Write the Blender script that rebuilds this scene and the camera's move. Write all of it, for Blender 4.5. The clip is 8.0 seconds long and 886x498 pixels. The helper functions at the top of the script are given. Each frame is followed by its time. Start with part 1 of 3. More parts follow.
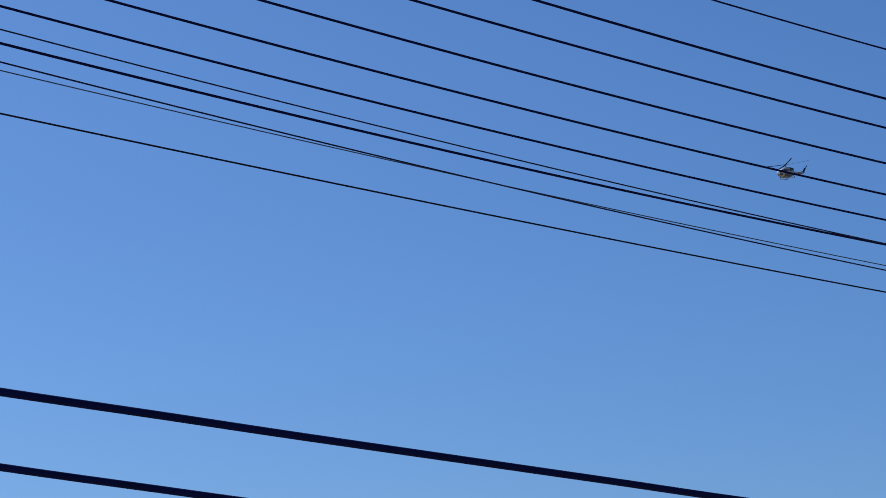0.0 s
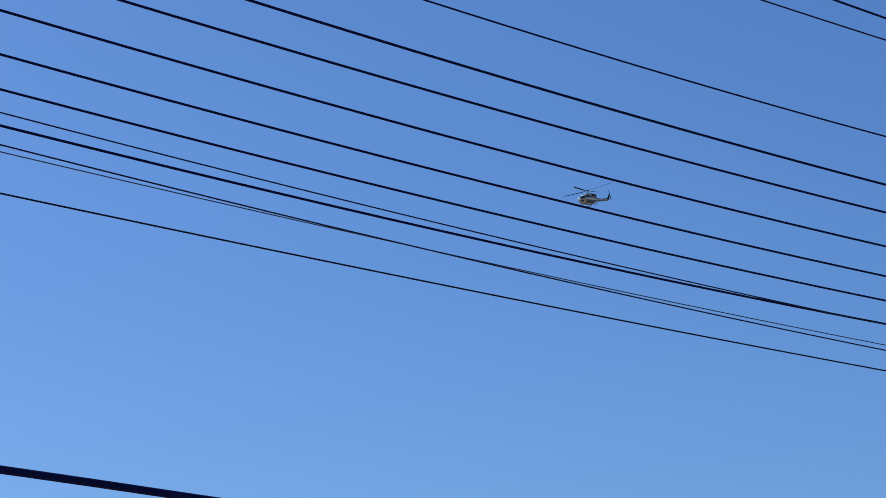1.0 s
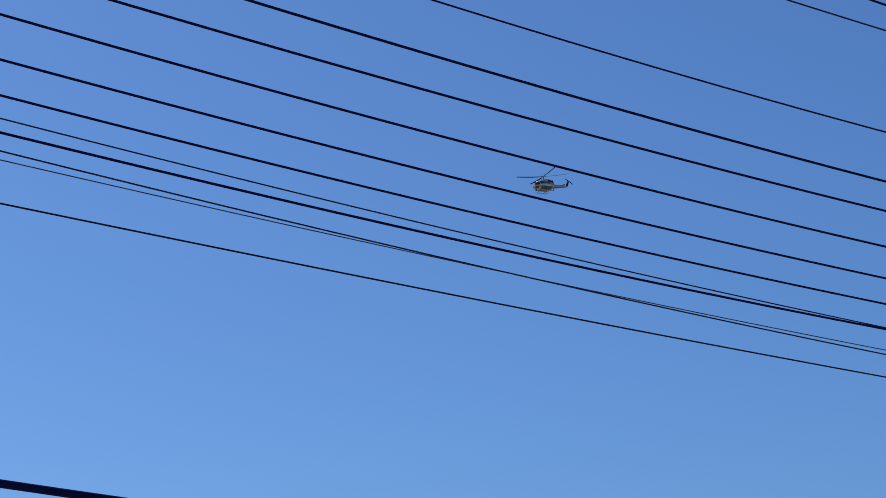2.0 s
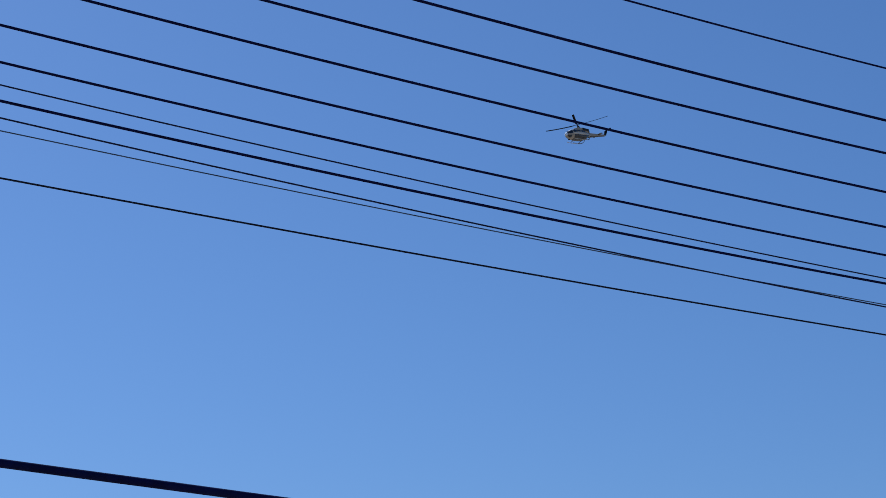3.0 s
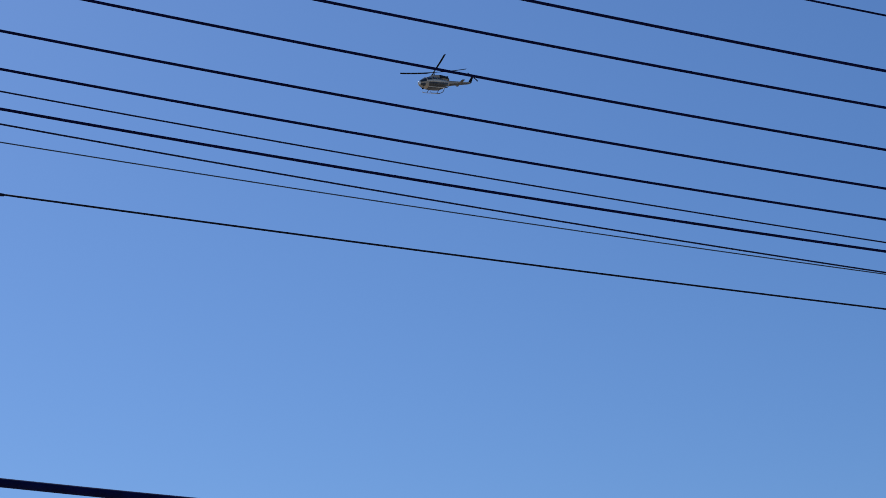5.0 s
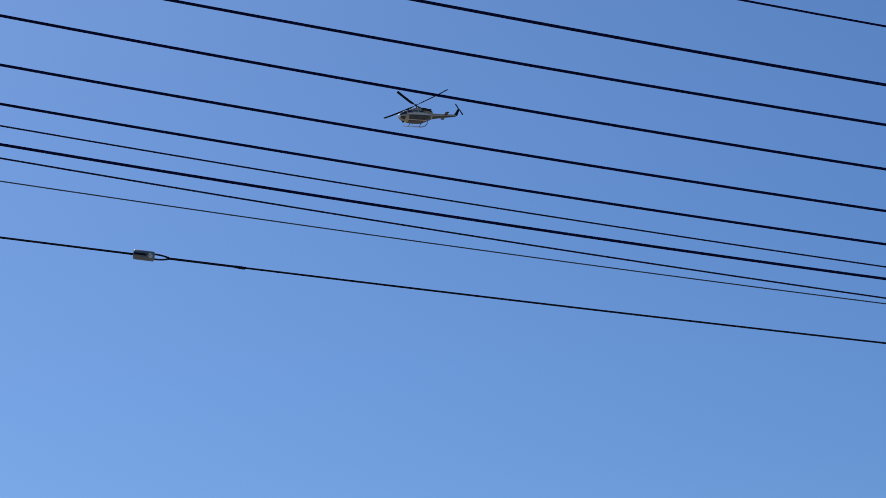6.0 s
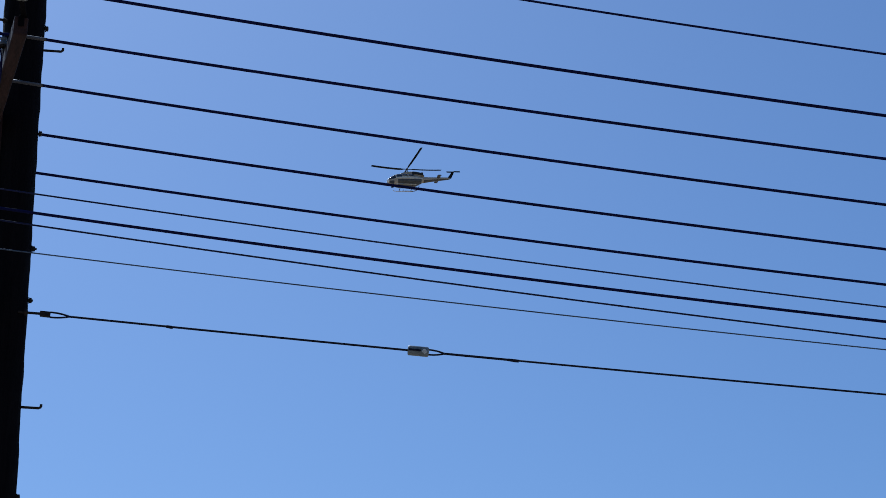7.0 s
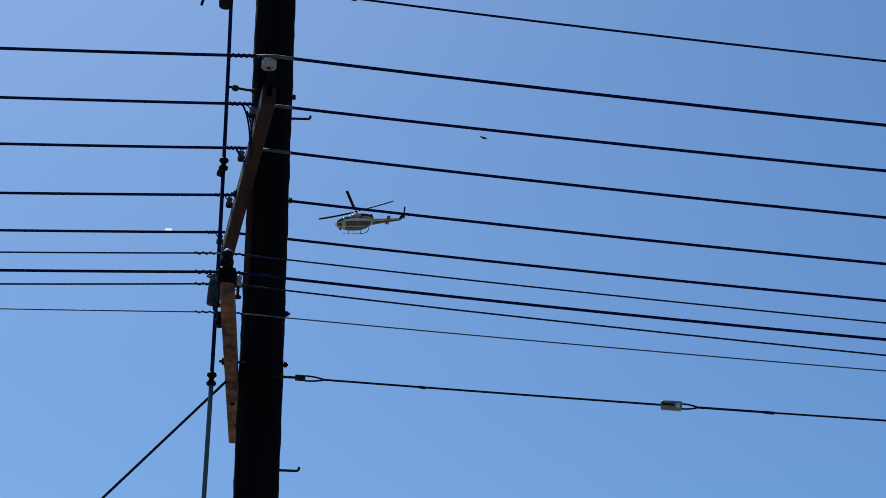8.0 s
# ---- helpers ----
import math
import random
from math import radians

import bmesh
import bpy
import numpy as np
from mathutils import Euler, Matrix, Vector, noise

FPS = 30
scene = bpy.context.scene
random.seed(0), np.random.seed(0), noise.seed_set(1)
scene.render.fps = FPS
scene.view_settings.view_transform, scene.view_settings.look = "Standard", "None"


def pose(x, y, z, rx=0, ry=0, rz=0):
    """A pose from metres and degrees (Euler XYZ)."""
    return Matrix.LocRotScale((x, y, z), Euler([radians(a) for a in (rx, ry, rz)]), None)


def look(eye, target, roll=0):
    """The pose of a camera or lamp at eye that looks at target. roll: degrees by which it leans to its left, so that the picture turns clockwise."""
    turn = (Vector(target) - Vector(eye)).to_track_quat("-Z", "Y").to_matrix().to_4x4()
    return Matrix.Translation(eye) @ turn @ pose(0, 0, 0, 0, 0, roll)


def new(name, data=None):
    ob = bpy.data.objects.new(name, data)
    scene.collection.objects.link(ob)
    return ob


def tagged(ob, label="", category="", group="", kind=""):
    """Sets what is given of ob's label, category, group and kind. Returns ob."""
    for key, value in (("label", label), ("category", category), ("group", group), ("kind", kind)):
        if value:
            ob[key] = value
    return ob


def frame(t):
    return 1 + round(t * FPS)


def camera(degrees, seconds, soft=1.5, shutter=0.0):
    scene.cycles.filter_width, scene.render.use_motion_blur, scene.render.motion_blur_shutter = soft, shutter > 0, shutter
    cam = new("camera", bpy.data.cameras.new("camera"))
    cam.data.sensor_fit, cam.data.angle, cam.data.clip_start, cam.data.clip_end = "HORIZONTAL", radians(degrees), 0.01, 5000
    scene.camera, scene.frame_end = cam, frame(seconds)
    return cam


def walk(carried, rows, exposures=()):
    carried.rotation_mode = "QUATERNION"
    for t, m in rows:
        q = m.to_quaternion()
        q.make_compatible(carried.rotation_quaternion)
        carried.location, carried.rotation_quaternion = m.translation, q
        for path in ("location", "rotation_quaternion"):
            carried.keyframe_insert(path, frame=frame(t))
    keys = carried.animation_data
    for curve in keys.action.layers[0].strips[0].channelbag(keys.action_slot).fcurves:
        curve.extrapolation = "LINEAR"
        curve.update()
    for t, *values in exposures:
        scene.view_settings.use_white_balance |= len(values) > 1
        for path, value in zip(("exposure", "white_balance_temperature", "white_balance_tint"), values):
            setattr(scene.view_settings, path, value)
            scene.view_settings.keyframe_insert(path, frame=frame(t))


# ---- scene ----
cam = camera(23.92, 8.0, soft=0.85)
EYE = (0.0, 0.0, 1.6)


def aim(yaw, pitch, roll):
    """Held at the eye: yaw to the left of +y, pitch up, roll."""
    return pose(*EYE, 0, 0, yaw) @ pose(0, 0, 0, 90 + pitch) @ pose(0, 0, 0, 0, 0, roll)


AIMS = (
    (0.0, -35.082, 14.083, -1.177),
    (0.5, -36.576, 15.064, -1.497),
    (1.0, -37.139, 15.818, -1.669),
    (1.2, -36.941, 16.105, -1.655),
    (2.3, -32.624, 16.778, -1.163),
    (2.5, -31.312, 16.833, -1.034),
    (3.0, -28.600, 16.859, -1.086),
    (3.5, -26.473, 16.863, -1.492),
    (4.0, -24.620, 16.994, -1.807),
    (4.2, -24.088, 17.079, -1.955),
    (5.3, -19.211, 18.567, -1.438),
    (5.5, -17.890, 18.949, -1.157),
    (6.0, -14.147, 20.018, -0.449),
    (6.3, -11.680, 20.766, -0.080),
    (6.5, -10.370, 21.207, 0.133),
    (7.0, -6.184, 22.503, 0.590),
    (7.1, -5.704, 22.646, 0.665),
    (7.2, -4.903, 22.755, 0.734),
    (7.3, -3.982, 23.099, 0.810),
    (7.4, -3.279, 23.281, 0.892),
    (7.5, -2.561, 23.441, 0.994),
    (7.6, -1.849, 23.580, 1.113),
    (7.7, -1.353, 23.649, 1.245),
    (7.8, -0.332, 23.787, 1.396),
    (7.9, 0.462, 23.870, 1.554),
    (8.0, 1.241, 23.917, 1.713),
)
walk(cam, [(t, aim(a, b, c)) for t, a, b, c in AIMS], [(0.0, -0.15, 4872, 9.6), (1.0, 0.0, 4923, 10.2), (2.5, -0.16, 4889, 9.5), (3.0, -0.175, 4889, 9.5), (4.0, -0.22, 4965, 10.2), (5.5, -0.185, 5033, 9.9), (6.0, -0.17, 5033, 8.1), (7.0, -0.12, 5063, 6.5), (7.5, -0.18, 5093, 4.9), (8.0, -0.18, 5064, 0.3)])

# ---- light: clear sky, sun high beyond the pole to the left ----
SUN_AZ, SUN_EL = 24.0, 52.0          # degrees to the left of +y, and up
scene.view_settings.exposure = 0.0
world = bpy.data.worlds.new("sky")
scene.world = world
world.use_nodes = True
wn = world.node_tree.nodes
sky = wn.new("ShaderNodeTexSky")
sky.sky_type = "NISHITA"
sky.sun_disc = False
sky.sun_elevation = radians(SUN_EL)
sky.sun_rotation = radians(-SUN_AZ)
sky.altitude = 0
sky.air_density = 1.0
sky.dust_density = 1.0
sky.ozone_density = 5.5
wn["Background"].inputs["Strength"].default_value = 0.0875
world.node_tree.links.new(sky.outputs["Color"], wn["Background"].inputs["Color"])
lamp = bpy.data.lights.new("sun", "SUN")
lamp.energy, lamp.angle, lamp.color = 3.5, radians(0.53), (1.0, 0.95, 0.87)
sun = new("sun", lamp)
sun_dir = Vector((-math.sin(radians(SUN_AZ)) * math.cos(radians(SUN_EL)), math.cos(radians(SUN_AZ)) * math.cos(radians(SUN_EL)), math.sin(radians(SUN_EL))))
sun.matrix_world = look(sun_dir * 60, (0, 0, 0))


# ---- materials ----
def material(name, low, high, rough=0.6, metal=0.0, scale=20.0, stretch=(1, 1, 1), bump=0.2, fine=160.0, depth=0.01, coat=0.0, spec=0.25):
    """Two colours mixed by coarse and fine noise, with relief from both."""
    m = bpy.data.materials.new(name)
    m.use_nodes = True
    n, link = m.node_tree.nodes, m.node_tree.links.new
    b = n["Principled BSDF"]
    co = n.new("ShaderNodeTexCoord")
    mp = n.new("ShaderNodeMapping")
    mp.inputs["Scale"].default_value = stretch
    link(co.outputs["Object"], mp.inputs["Vector"])
    big, small = n.new("ShaderNodeTexNoise"), n.new("ShaderNodeTexNoise")
    for tex, s in ((big, scale), (small, fine)):
        tex.inputs["Scale"].default_value = s
        tex.inputs["Detail"].default_value = 5
        link(mp.outputs["Vector"], tex.inputs["Vector"])
    add = n.new("ShaderNodeMath")
    add.operation = "MULTIPLY_ADD"
    add.inputs[1].default_value = 0.45
    link(small.outputs["Fac"], add.inputs[0])
    half = n.new("ShaderNodeMath")
    half.operation = "MULTIPLY"
    half.inputs[1].default_value = 0.55
    link(big.outputs["Fac"], half.inputs[0])
    link(half.outputs[0], add.inputs[2])
    ramp = n.new("ShaderNodeValToRGB")
    ramp.color_ramp.elements[0].position, ramp.color_ramp.elements[1].position = 0.36, 0.64
    ramp.color_ramp.elements[0].color, ramp.color_ramp.elements[1].color = (*low, 1), (*high, 1)
    link(add.outputs[0], ramp.inputs["Fac"])
    link(ramp.outputs["Color"], b.inputs["Base Color"])
    b.inputs["Roughness"].default_value = rough
    b.inputs["Metallic"].default_value = metal
    b.inputs["Specular IOR Level"].default_value = spec
    b.inputs["Coat Weight"].default_value = coat
    bp = n.new("ShaderNodeBump")
    bp.inputs["Strength"].default_value = bump
    bp.inputs["Distance"].default_value = depth
    link(add.outputs[0], bp.inputs["Height"])
    link(bp.outputs["Normal"], b.inputs["Normal"])
    return m


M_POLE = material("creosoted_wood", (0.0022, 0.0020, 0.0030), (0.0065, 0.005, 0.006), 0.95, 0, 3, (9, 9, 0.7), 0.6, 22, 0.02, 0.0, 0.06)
M_ARM = material("weathered_fir", (0.012, 0.0055, 0.0048), (0.046, 0.019, 0.014), 0.85, 0, 2.5, (8, 1.2, 8), 0.5, 18, 0.01)
M_MOULD = material("stained_moulding", (0.018, 0.009, 0.008), (0.05, 0.024, 0.019), 0.85, 0, 2.5, (8, 8, 1.2), 0.4, 18, 0.006, 0.0, 0.1)
M_ARM_PALE = material("weathered_fir_pale", (0.022, 0.008, 0.005), (0.25, 0.125, 0.070), 0.8, 0, 1.3, (3, 2.4, 3), 0.4, 5, 0.01)
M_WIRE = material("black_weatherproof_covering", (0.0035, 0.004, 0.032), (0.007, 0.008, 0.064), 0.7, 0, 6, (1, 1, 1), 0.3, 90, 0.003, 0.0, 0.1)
M_COPPER = material("tarnished_copper", (0.005, 0.006, 0.03), (0.012, 0.014, 0.06), 0.7, 0.0, 6, (1, 1, 1), 0.2, 90, 0.002)
M_PALEWIRE = material("oxidised_aluminium_strand", (0.06, 0.08, 0.115), (0.11, 0.135, 0.18), 0.45, 0.6, 6, (1, 1, 1), 0.2, 90, 0.002)
M_RUST = material("rusted_steel", (0.012, 0.010, 0.009), (0.035, 0.024, 0.019), 0.8, 0.3, 18, (1, 1, 1), 0.4, 140, 0.003)
M_STRAND = material("steel_strand", (0.004, 0.0045, 0.014), (0.010, 0.011, 0.028), 0.7, 0.2, 18, (1, 1, 1), 0.3, 140, 0.002)
M_PORC = material("white_porcelain", (0.17, 0.165, 0.15), (0.38, 0.365, 0.335), 0.3, 0, 30, (1, 1, 1), 0.08, 160, 0.002, 0.1)
M_BROWNPORC = material("brown_glazed_porcelain", (0.004, 0.003, 0.003), (0.010, 0.006, 0.005), 0.5, 0, 12, (1, 1, 1), 0.05, 90, 0.002, 0.0, 0.06)
M_GREYPORC = material("dirty_grey_porcelain", (0.05, 0.05, 0.055), (0.12, 0.12, 0.12), 0.45, 0, 14, (1, 1, 1), 0.1, 90, 0.002, 0.0, 0.2)
M_GREYPOLY = material("grey_polymer", (0.11, 0.125, 0.125), (0.22, 0.23, 0.225), 0.35, 0, 12, (1, 1, 1), 0.1, 90, 0.002)
M_SLEEVE = material("dull_grey_aluminium", (0.06, 0.055, 0.055), (0.11, 0.10, 0.10), 0.6, 0.2, 14, (1, 1, 1), 0.15, 120, 0.002)
M_BOX = material("weathered_grey_enamel", (0.016, 0.018, 0.021), (0.040, 0.042, 0.046), 0.6, 0, 9, (1, 1, 1), 0.15, 80, 0.002)
M_GUARD = material("faded_grey_plastic", (0.05, 0.07, 0.09), (0.09, 0.115, 0.14), 0.5, 0, 8, (1, 1, 0.3), 0.1, 70, 0.002)
M_GROUND = material("dry_packed_earth", (0.23, 0.19, 0.14), (0.36, 0.30, 0.225), 0.95, 0, 0.4, (1, 1, 1), 0.5, 6, 0.03)
M_CREAM = material("cream_aircraft_paint", (0.62, 0.53, 0.39), (0.74, 0.65, 0.50), 0.3, 0, 1.2, (1, 1, 1), 0.03, 14, 0.01, 0.6)
M_GOLD = material("tan_aircraft_paint", (0.38, 0.30, 0.20), (0.50, 0.40, 0.28), 0.35, 0, 1.2, (1, 1, 1), 0.03, 14, 0.01, 0.4)
M_BELLY = material("dark_bronze_aircraft_paint", (0.060, 0.051, 0.041), (0.115, 0.098, 0.078), 0.4, 0, 1.5, (1, 1, 1), 0.04, 14, 0.01, 0.3)
M_DARK = material("dark_blade_coating", (0.008, 0.008, 0.010), (0.02, 0.02, 0.023), 0.8, 0, 1.2, (1, 1, 1), 0.05, 14, 0.01, 0.0, 0.06)
M_WINDOW = material("tinted_acrylic", (0.012, 0.016, 0.020), (0.02, 0.025, 0.03), 0.06, 0, 1.2, (1, 1, 1), 0.0, 14, 0.01, 1.0)
M_EXHAUST = material("sooted_steel", (0.02, 0.018, 0.016), (0.06, 0.055, 0.05), 0.6, 0.5, 3, (1, 1, 1), 0.1, 24, 0.01)
M_FEATHER = material("white_feathers", (0.80, 0.80, 0.78), (0.92, 0.92, 0.91), 0.6, 0, 40, (1, 4, 1), 0.3, 200, 0.004)
M_DARKFEATHER = material("dark_feathers", (0.02, 0.02, 0.024), (0.07, 0.07, 0.08), 0.7, 0, 40, (1, 4, 1), 0.3, 200, 0.004)


def translucent(m, amount):
    """Lets light through a thin white thing from behind."""
    n, link = m.node_tree.nodes, m.node_tree.links.new
    b, out = n["Principled BSDF"], n["Material Output"]
    tr, mix = n.new("ShaderNodeBsdfTranslucent"), n.new("ShaderNodeMixShader")
    tr.inputs["Color"].default_value = (0.9, 0.9, 0.88, 1)
    mix.inputs["Fac"].default_value = amount
    link(b.outputs["BSDF"], mix.inputs[1])
    link(tr.outputs["BSDF"], mix.inputs[2])
    link(mix.outputs["Shader"], out.inputs["Surface"])


translucent(M_FEATHER, 0.75)
# Translucent white for the bead and sheet that act as sun glints.
M_GLINT = material("white_translucent_plastic", (0.75, 0.75, 0.73), (0.88, 0.88, 0.87), 0.3, 0, 12, (1, 1, 1), 0.05, 90, 0.002)
translucent(M_GLINT, 0.8)
# Bright white for the parts painted in as sun glints.
M_WHITE = material("white_enamel", (0.80, 0.80, 0.79), (0.90, 0.90, 0.89), 0.45, 0, 12, (1, 1, 1), 0.02, 90, 0.002, 0.3, 0.7)


# ---- building helpers ----
def part(name, bm, mat, parent=None, label="", m=None):
    me = bpy.data.meshes.new(name)
    bmesh.ops.recalc_face_normals(bm, faces=bm.faces)
    bm.to_mesh(me)
    bm.free()
    me.materials.append(mat)
    ob = new(name, me)
    if parent is not None:
        ob.parent = parent
    if m is not None:
        ob.matrix_basis = m
    if label:
        tagged(ob, label)
    return ob


def smooth(ob):
    for poly in ob.data.polygons:
        poly.use_smooth = True
    return ob


def thing(name, m, label, category, group=""):
    ob = new(name)
    ob.matrix_basis = m
    ob.empty_display_size = 0.1
    return tagged(ob, label, category, group)


def sweep(bm, points, radii, seg=8, close=True):
    """A round tube along points; radii one number or one for each point."""
    points = [Vector(p) for p in points]
    if not hasattr(radii, "__len__"):
        radii = [radii] * len(points)
    rings, side = [], None
    for i, p in enumerate(points):
        d = (points[min(i + 1, len(points) - 1)] - points[max(i - 1, 0)]).normalized()
        if side is None:
            side = d.orthogonal().normalized()
        side = (side - d * side.dot(d)).normalized()
        other = d.cross(side)
        rings.append([bm.verts.new(p + (side * math.cos(a) + other * math.sin(a)) * radii[i]) for a in (2 * math.pi * k / seg for k in range(seg))])
    for a, b in zip(rings, rings[1:]):
        for k in range(seg):
            bm.faces.new((a[k], a[(k + 1) % seg], b[(k + 1) % seg], b[k]))
    if close:
        bm.faces.new(list(reversed(rings[0])))
        bm.faces.new(rings[-1])
    return bm


def lathe(bm, profile, seg=20, m=None):
    """A turned body about z from (radius, height) pairs."""
    rings = []
    for r, z in profile:
        rings.append([bm.verts.new((r * math.cos(2 * math.pi * k / seg), r * math.sin(2 * math.pi * k / seg), z)) for k in range(seg)])
    for a, b in zip(rings, rings[1:]):
        for k in range(seg):
            bm.faces.new((a[k], a[(k + 1) % seg], b[(k + 1) % seg], b[k]))
    bm.faces.new(list(reversed(rings[0])))
    bm.faces.new(rings[-1])
    if m is not None:
        bmesh.ops.transform(bm, matrix=m, verts=[v for ring in rings for v in ring])
    return bm


def block(bm, size, m=None, bevel=0.006, seg=2):
    """A box with rounded edges."""
    made = bmesh.ops.create_cube(bm, size=1.0)["verts"]
    bmesh.ops.scale(bm, vec=size, verts=made)
    edges = list({e for v in made for e in v.link_edges})
    out = bmesh.ops.bevel(bm, geom=edges, offset=bevel, segments=seg, affect="EDGES", profile=0.5)
    verts = list({v for f in out["faces"] for v in f.verts} | {v for v in made if v.is_valid})
    if m is not None:
        bmesh.ops.transform(bm, matrix=m, verts=verts)
    return bm


def along(p, q):
    """A pose at p whose z axis points to q."""
    p, q = Vector(p), Vector(q)
    return Matrix.Translation(p) @ (q - p).to_track_quat("Z", "Y").to_matrix().to_4x4()


# ---- ground ----
def build_ground():
    bm = bmesh.new()
    n, half = 60, 3000.0
    def spot(i):
        u = 2 * i / n - 1
        return half * u * abs(u) ** 2
    grid = [[bm.verts.new((spot(i), spot(j), 0.05 * noise.noise((spot(i) * 0.05, spot(j) * 0.05, 0)) if abs(spot(i)) + abs(spot(j)) > 40 else 0)) for j in range(n + 1)] for i in range(n + 1)]
    for i in range(n):
        for j in range(n):
            bm.faces.new((grid[i][j], grid[i + 1][j], grid[i + 1][j + 1], grid[i][j + 1]))
    # Unseen ground, coloured tan so that it bounces warm light upwards.
    tagged(part("ground", bm, M_GROUND), "unseen ground reaching the horizon, tan for warm bounce light", "ground", kind="structure")


build_ground()

# ---- utility pole ----
POLE_Y = 12.4


def pole_x(z):
    return -1.418 - 0.0246 * (z - 7.075)


def pole_r(z):
    return 0.1385 - 0.0028 * (z - 7.0)


def build_pole():
    top = thing("utility_pole", pose(0, 0, 0), "tall creosote-blackened wooden utility pole standing in the ground", "utility pole")
    bm = bmesh.new()
    seg, rows = 28, 260
    rings = []
    for j in range(rows + 1):
        z = -0.6 + 11.4 * j / rows
        ring = []
        for k in range(seg):
            a = 2 * math.pi * k / seg
            p = Vector((math.cos(a), math.sin(a), 0))
            r = pole_r(z) * (1 + 0.035 * noise.noise((p.x * 2.2, p.y * 2.2, z * 0.6)) + 0.045 * noise.noise((p.x * 2.5, p.y * 2.5, z * 2.6)) + 0.045 * noise.noise((p.x * 7, p.y * 7, z * 9)))
            crack = noise.noise((p.x * 9, p.y * 9, z * 0.35))
            if crack > 0.42:
                r -= 0.006
            ring.append(bm.verts.new((pole_x(z) + r * p.x, POLE_Y + r * p.y, z)))
        rings.append(ring)
    for a, b in zip(rings, rings[1:]):
        for k in range(seg):
            bm.faces.new((a[k], a[(k + 1) % seg], b[(k + 1) % seg], b[k]))
    bm.faces.new(rings[-1])
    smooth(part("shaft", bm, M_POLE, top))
    # half-round wooden moulding over the ground wire
    bm = bmesh.new()
    sweep(bm, [(pole_x(z) - pole_r(z) * 0.74, POLE_Y - pole_r(z) * 0.69, z) for z in (6.77, 6.79, 7.0, 7.2, 7.4, 7.6, 7.85, 7.87)], [0.020, 0.025, 0.026, 0.025, 0.026, 0.025, 0.025, 0.020], 12)
    smooth(part("moulding", bm, M_MOULD, top, "brown wooden moulding strip"))
    # climbing steps: a bar with an upturned end
    for x0, x1, z in ((-1.32, -1.180, 8.03), (-1.26, -1.121, 5.577), (-1.29, -1.234, 6.623), (-1.29, -1.228, 6.275), (-1.275, -1.215, 5.01), (-1.33, -1.290, 8.19), (-1.31, -1.268, 7.425)):
        bm = bmesh.new()
        if x1 - x0 > 0.1:
            sweep(bm, [(x0, 12.4, z), (x1 - 0.012, 12.395, z - 0.004), (x1 - 0.003, 12.394, z + 0.002), (x1, 12.394, z + 0.010), (x1, 12.394, z + 0.020)], 0.0085, 8)
            part("climbing_step", bm, M_RUST, top, "rusted steel climbing step")
        else:
            sweep(bm, [(x0 - 0.02, 12.4, z), (x1, 12.4, z)], 0.0075, 8)
            edge = pole_x(z) + pole_r(z)
            block(bm, (0.006, 0.034, 0.034), pose(edge + 0.005, 12.4, z), 0.002, 1)
            lathe(bm, [(0.015, 0), (0.017, 0.003), (0.017, 0.012), (0.013, 0.015)], 6, along((edge + 0.008, 12.4, z), (edge + 1, 12.4, z)))
            part("bolt", bm, M_RUST, top, "rusted through-bolt end")
    # one step on the far side, lower down
    z = 5.225
    edge = pole_x(z) - pole_r(z)
    bm = bmesh.new()
    sweep(bm, [(edge + 0.05, 12.4, z), (edge - 0.052, 12.395, z - 0.004), (edge - 0.061, 12.394, z + 0.002), (edge - 0.064, 12.394, z + 0.010), (edge - 0.064, 12.394, z + 0.020)], 0.0085, 8)
    part("climbing_step", bm, M_RUST, top, "rusted steel climbing step")
    return top


build_pole()


# ---- crossarms ----
def arm_x_upper(y):
    return -1.275 - 0.2107 * (y - 10.86)


def arm_x_lower(y):
    return -1.458 - 0.084 * (y - 10.94)


def build_arm(xf, y0, y1, z, width, height, mat, label, bolts, heads=()):
    mid = Vector((xf((y0 + y1) / 2), (y0 + y1) / 2, z))
    turn = math.degrees(math.atan2(xf(y0) - xf(y1), y1 - y0))
    ob = thing("crossarm", pose(*mid, 0, 0, turn), label, "crossarm", "crossarms on the pole")
    length = math.hypot(xf(y1) - xf(y0), y1 - y0)
    bm = bmesh.new()
    block(bm, (width, length, height), None, 0.009, 2)
    bmesh.ops.bisect_plane(bm, geom=bm.verts[:] + bm.edges[:] + bm.faces[:], plane_co=(0, 0, 0), plane_no=(0, 1, 0))
    part("beam", bm, mat, ob)
    for y in bolts:
        bm = bmesh.new()
        d = y - mid.y
        sweep(bm, [(-width / 2 - 0.035, d, 0), (width / 2 + 0.05, d, 0)], 0.009, 8)
        lathe(bm, [(0.020, 0), (0.022, 0.004), (0.022, 0.012), (0.016, 0.016)], 6, along((-width / 2 - 0.004, d, 0), (-2, d, 0)))
        block(bm, (0.004, 0.055, 0.055), pose(-width / 2 - 0.003, d, 0), 0.001, 1)
        part("bolt", bm, M_RUST, ob, "rusted bolt with square washer")
    for y, dx in heads:
        bm = bmesh.new()
        lathe(bm, [(0.016, 0.002), (0.016, -0.008), (0.011, -0.016), (0.003, -0.019)], 12, pose(dx, y - mid.y, -height / 2))
        smooth(part("bolt_head", bm, M_RUST, ob, "rusted bolt head under the arm"))
    return ob


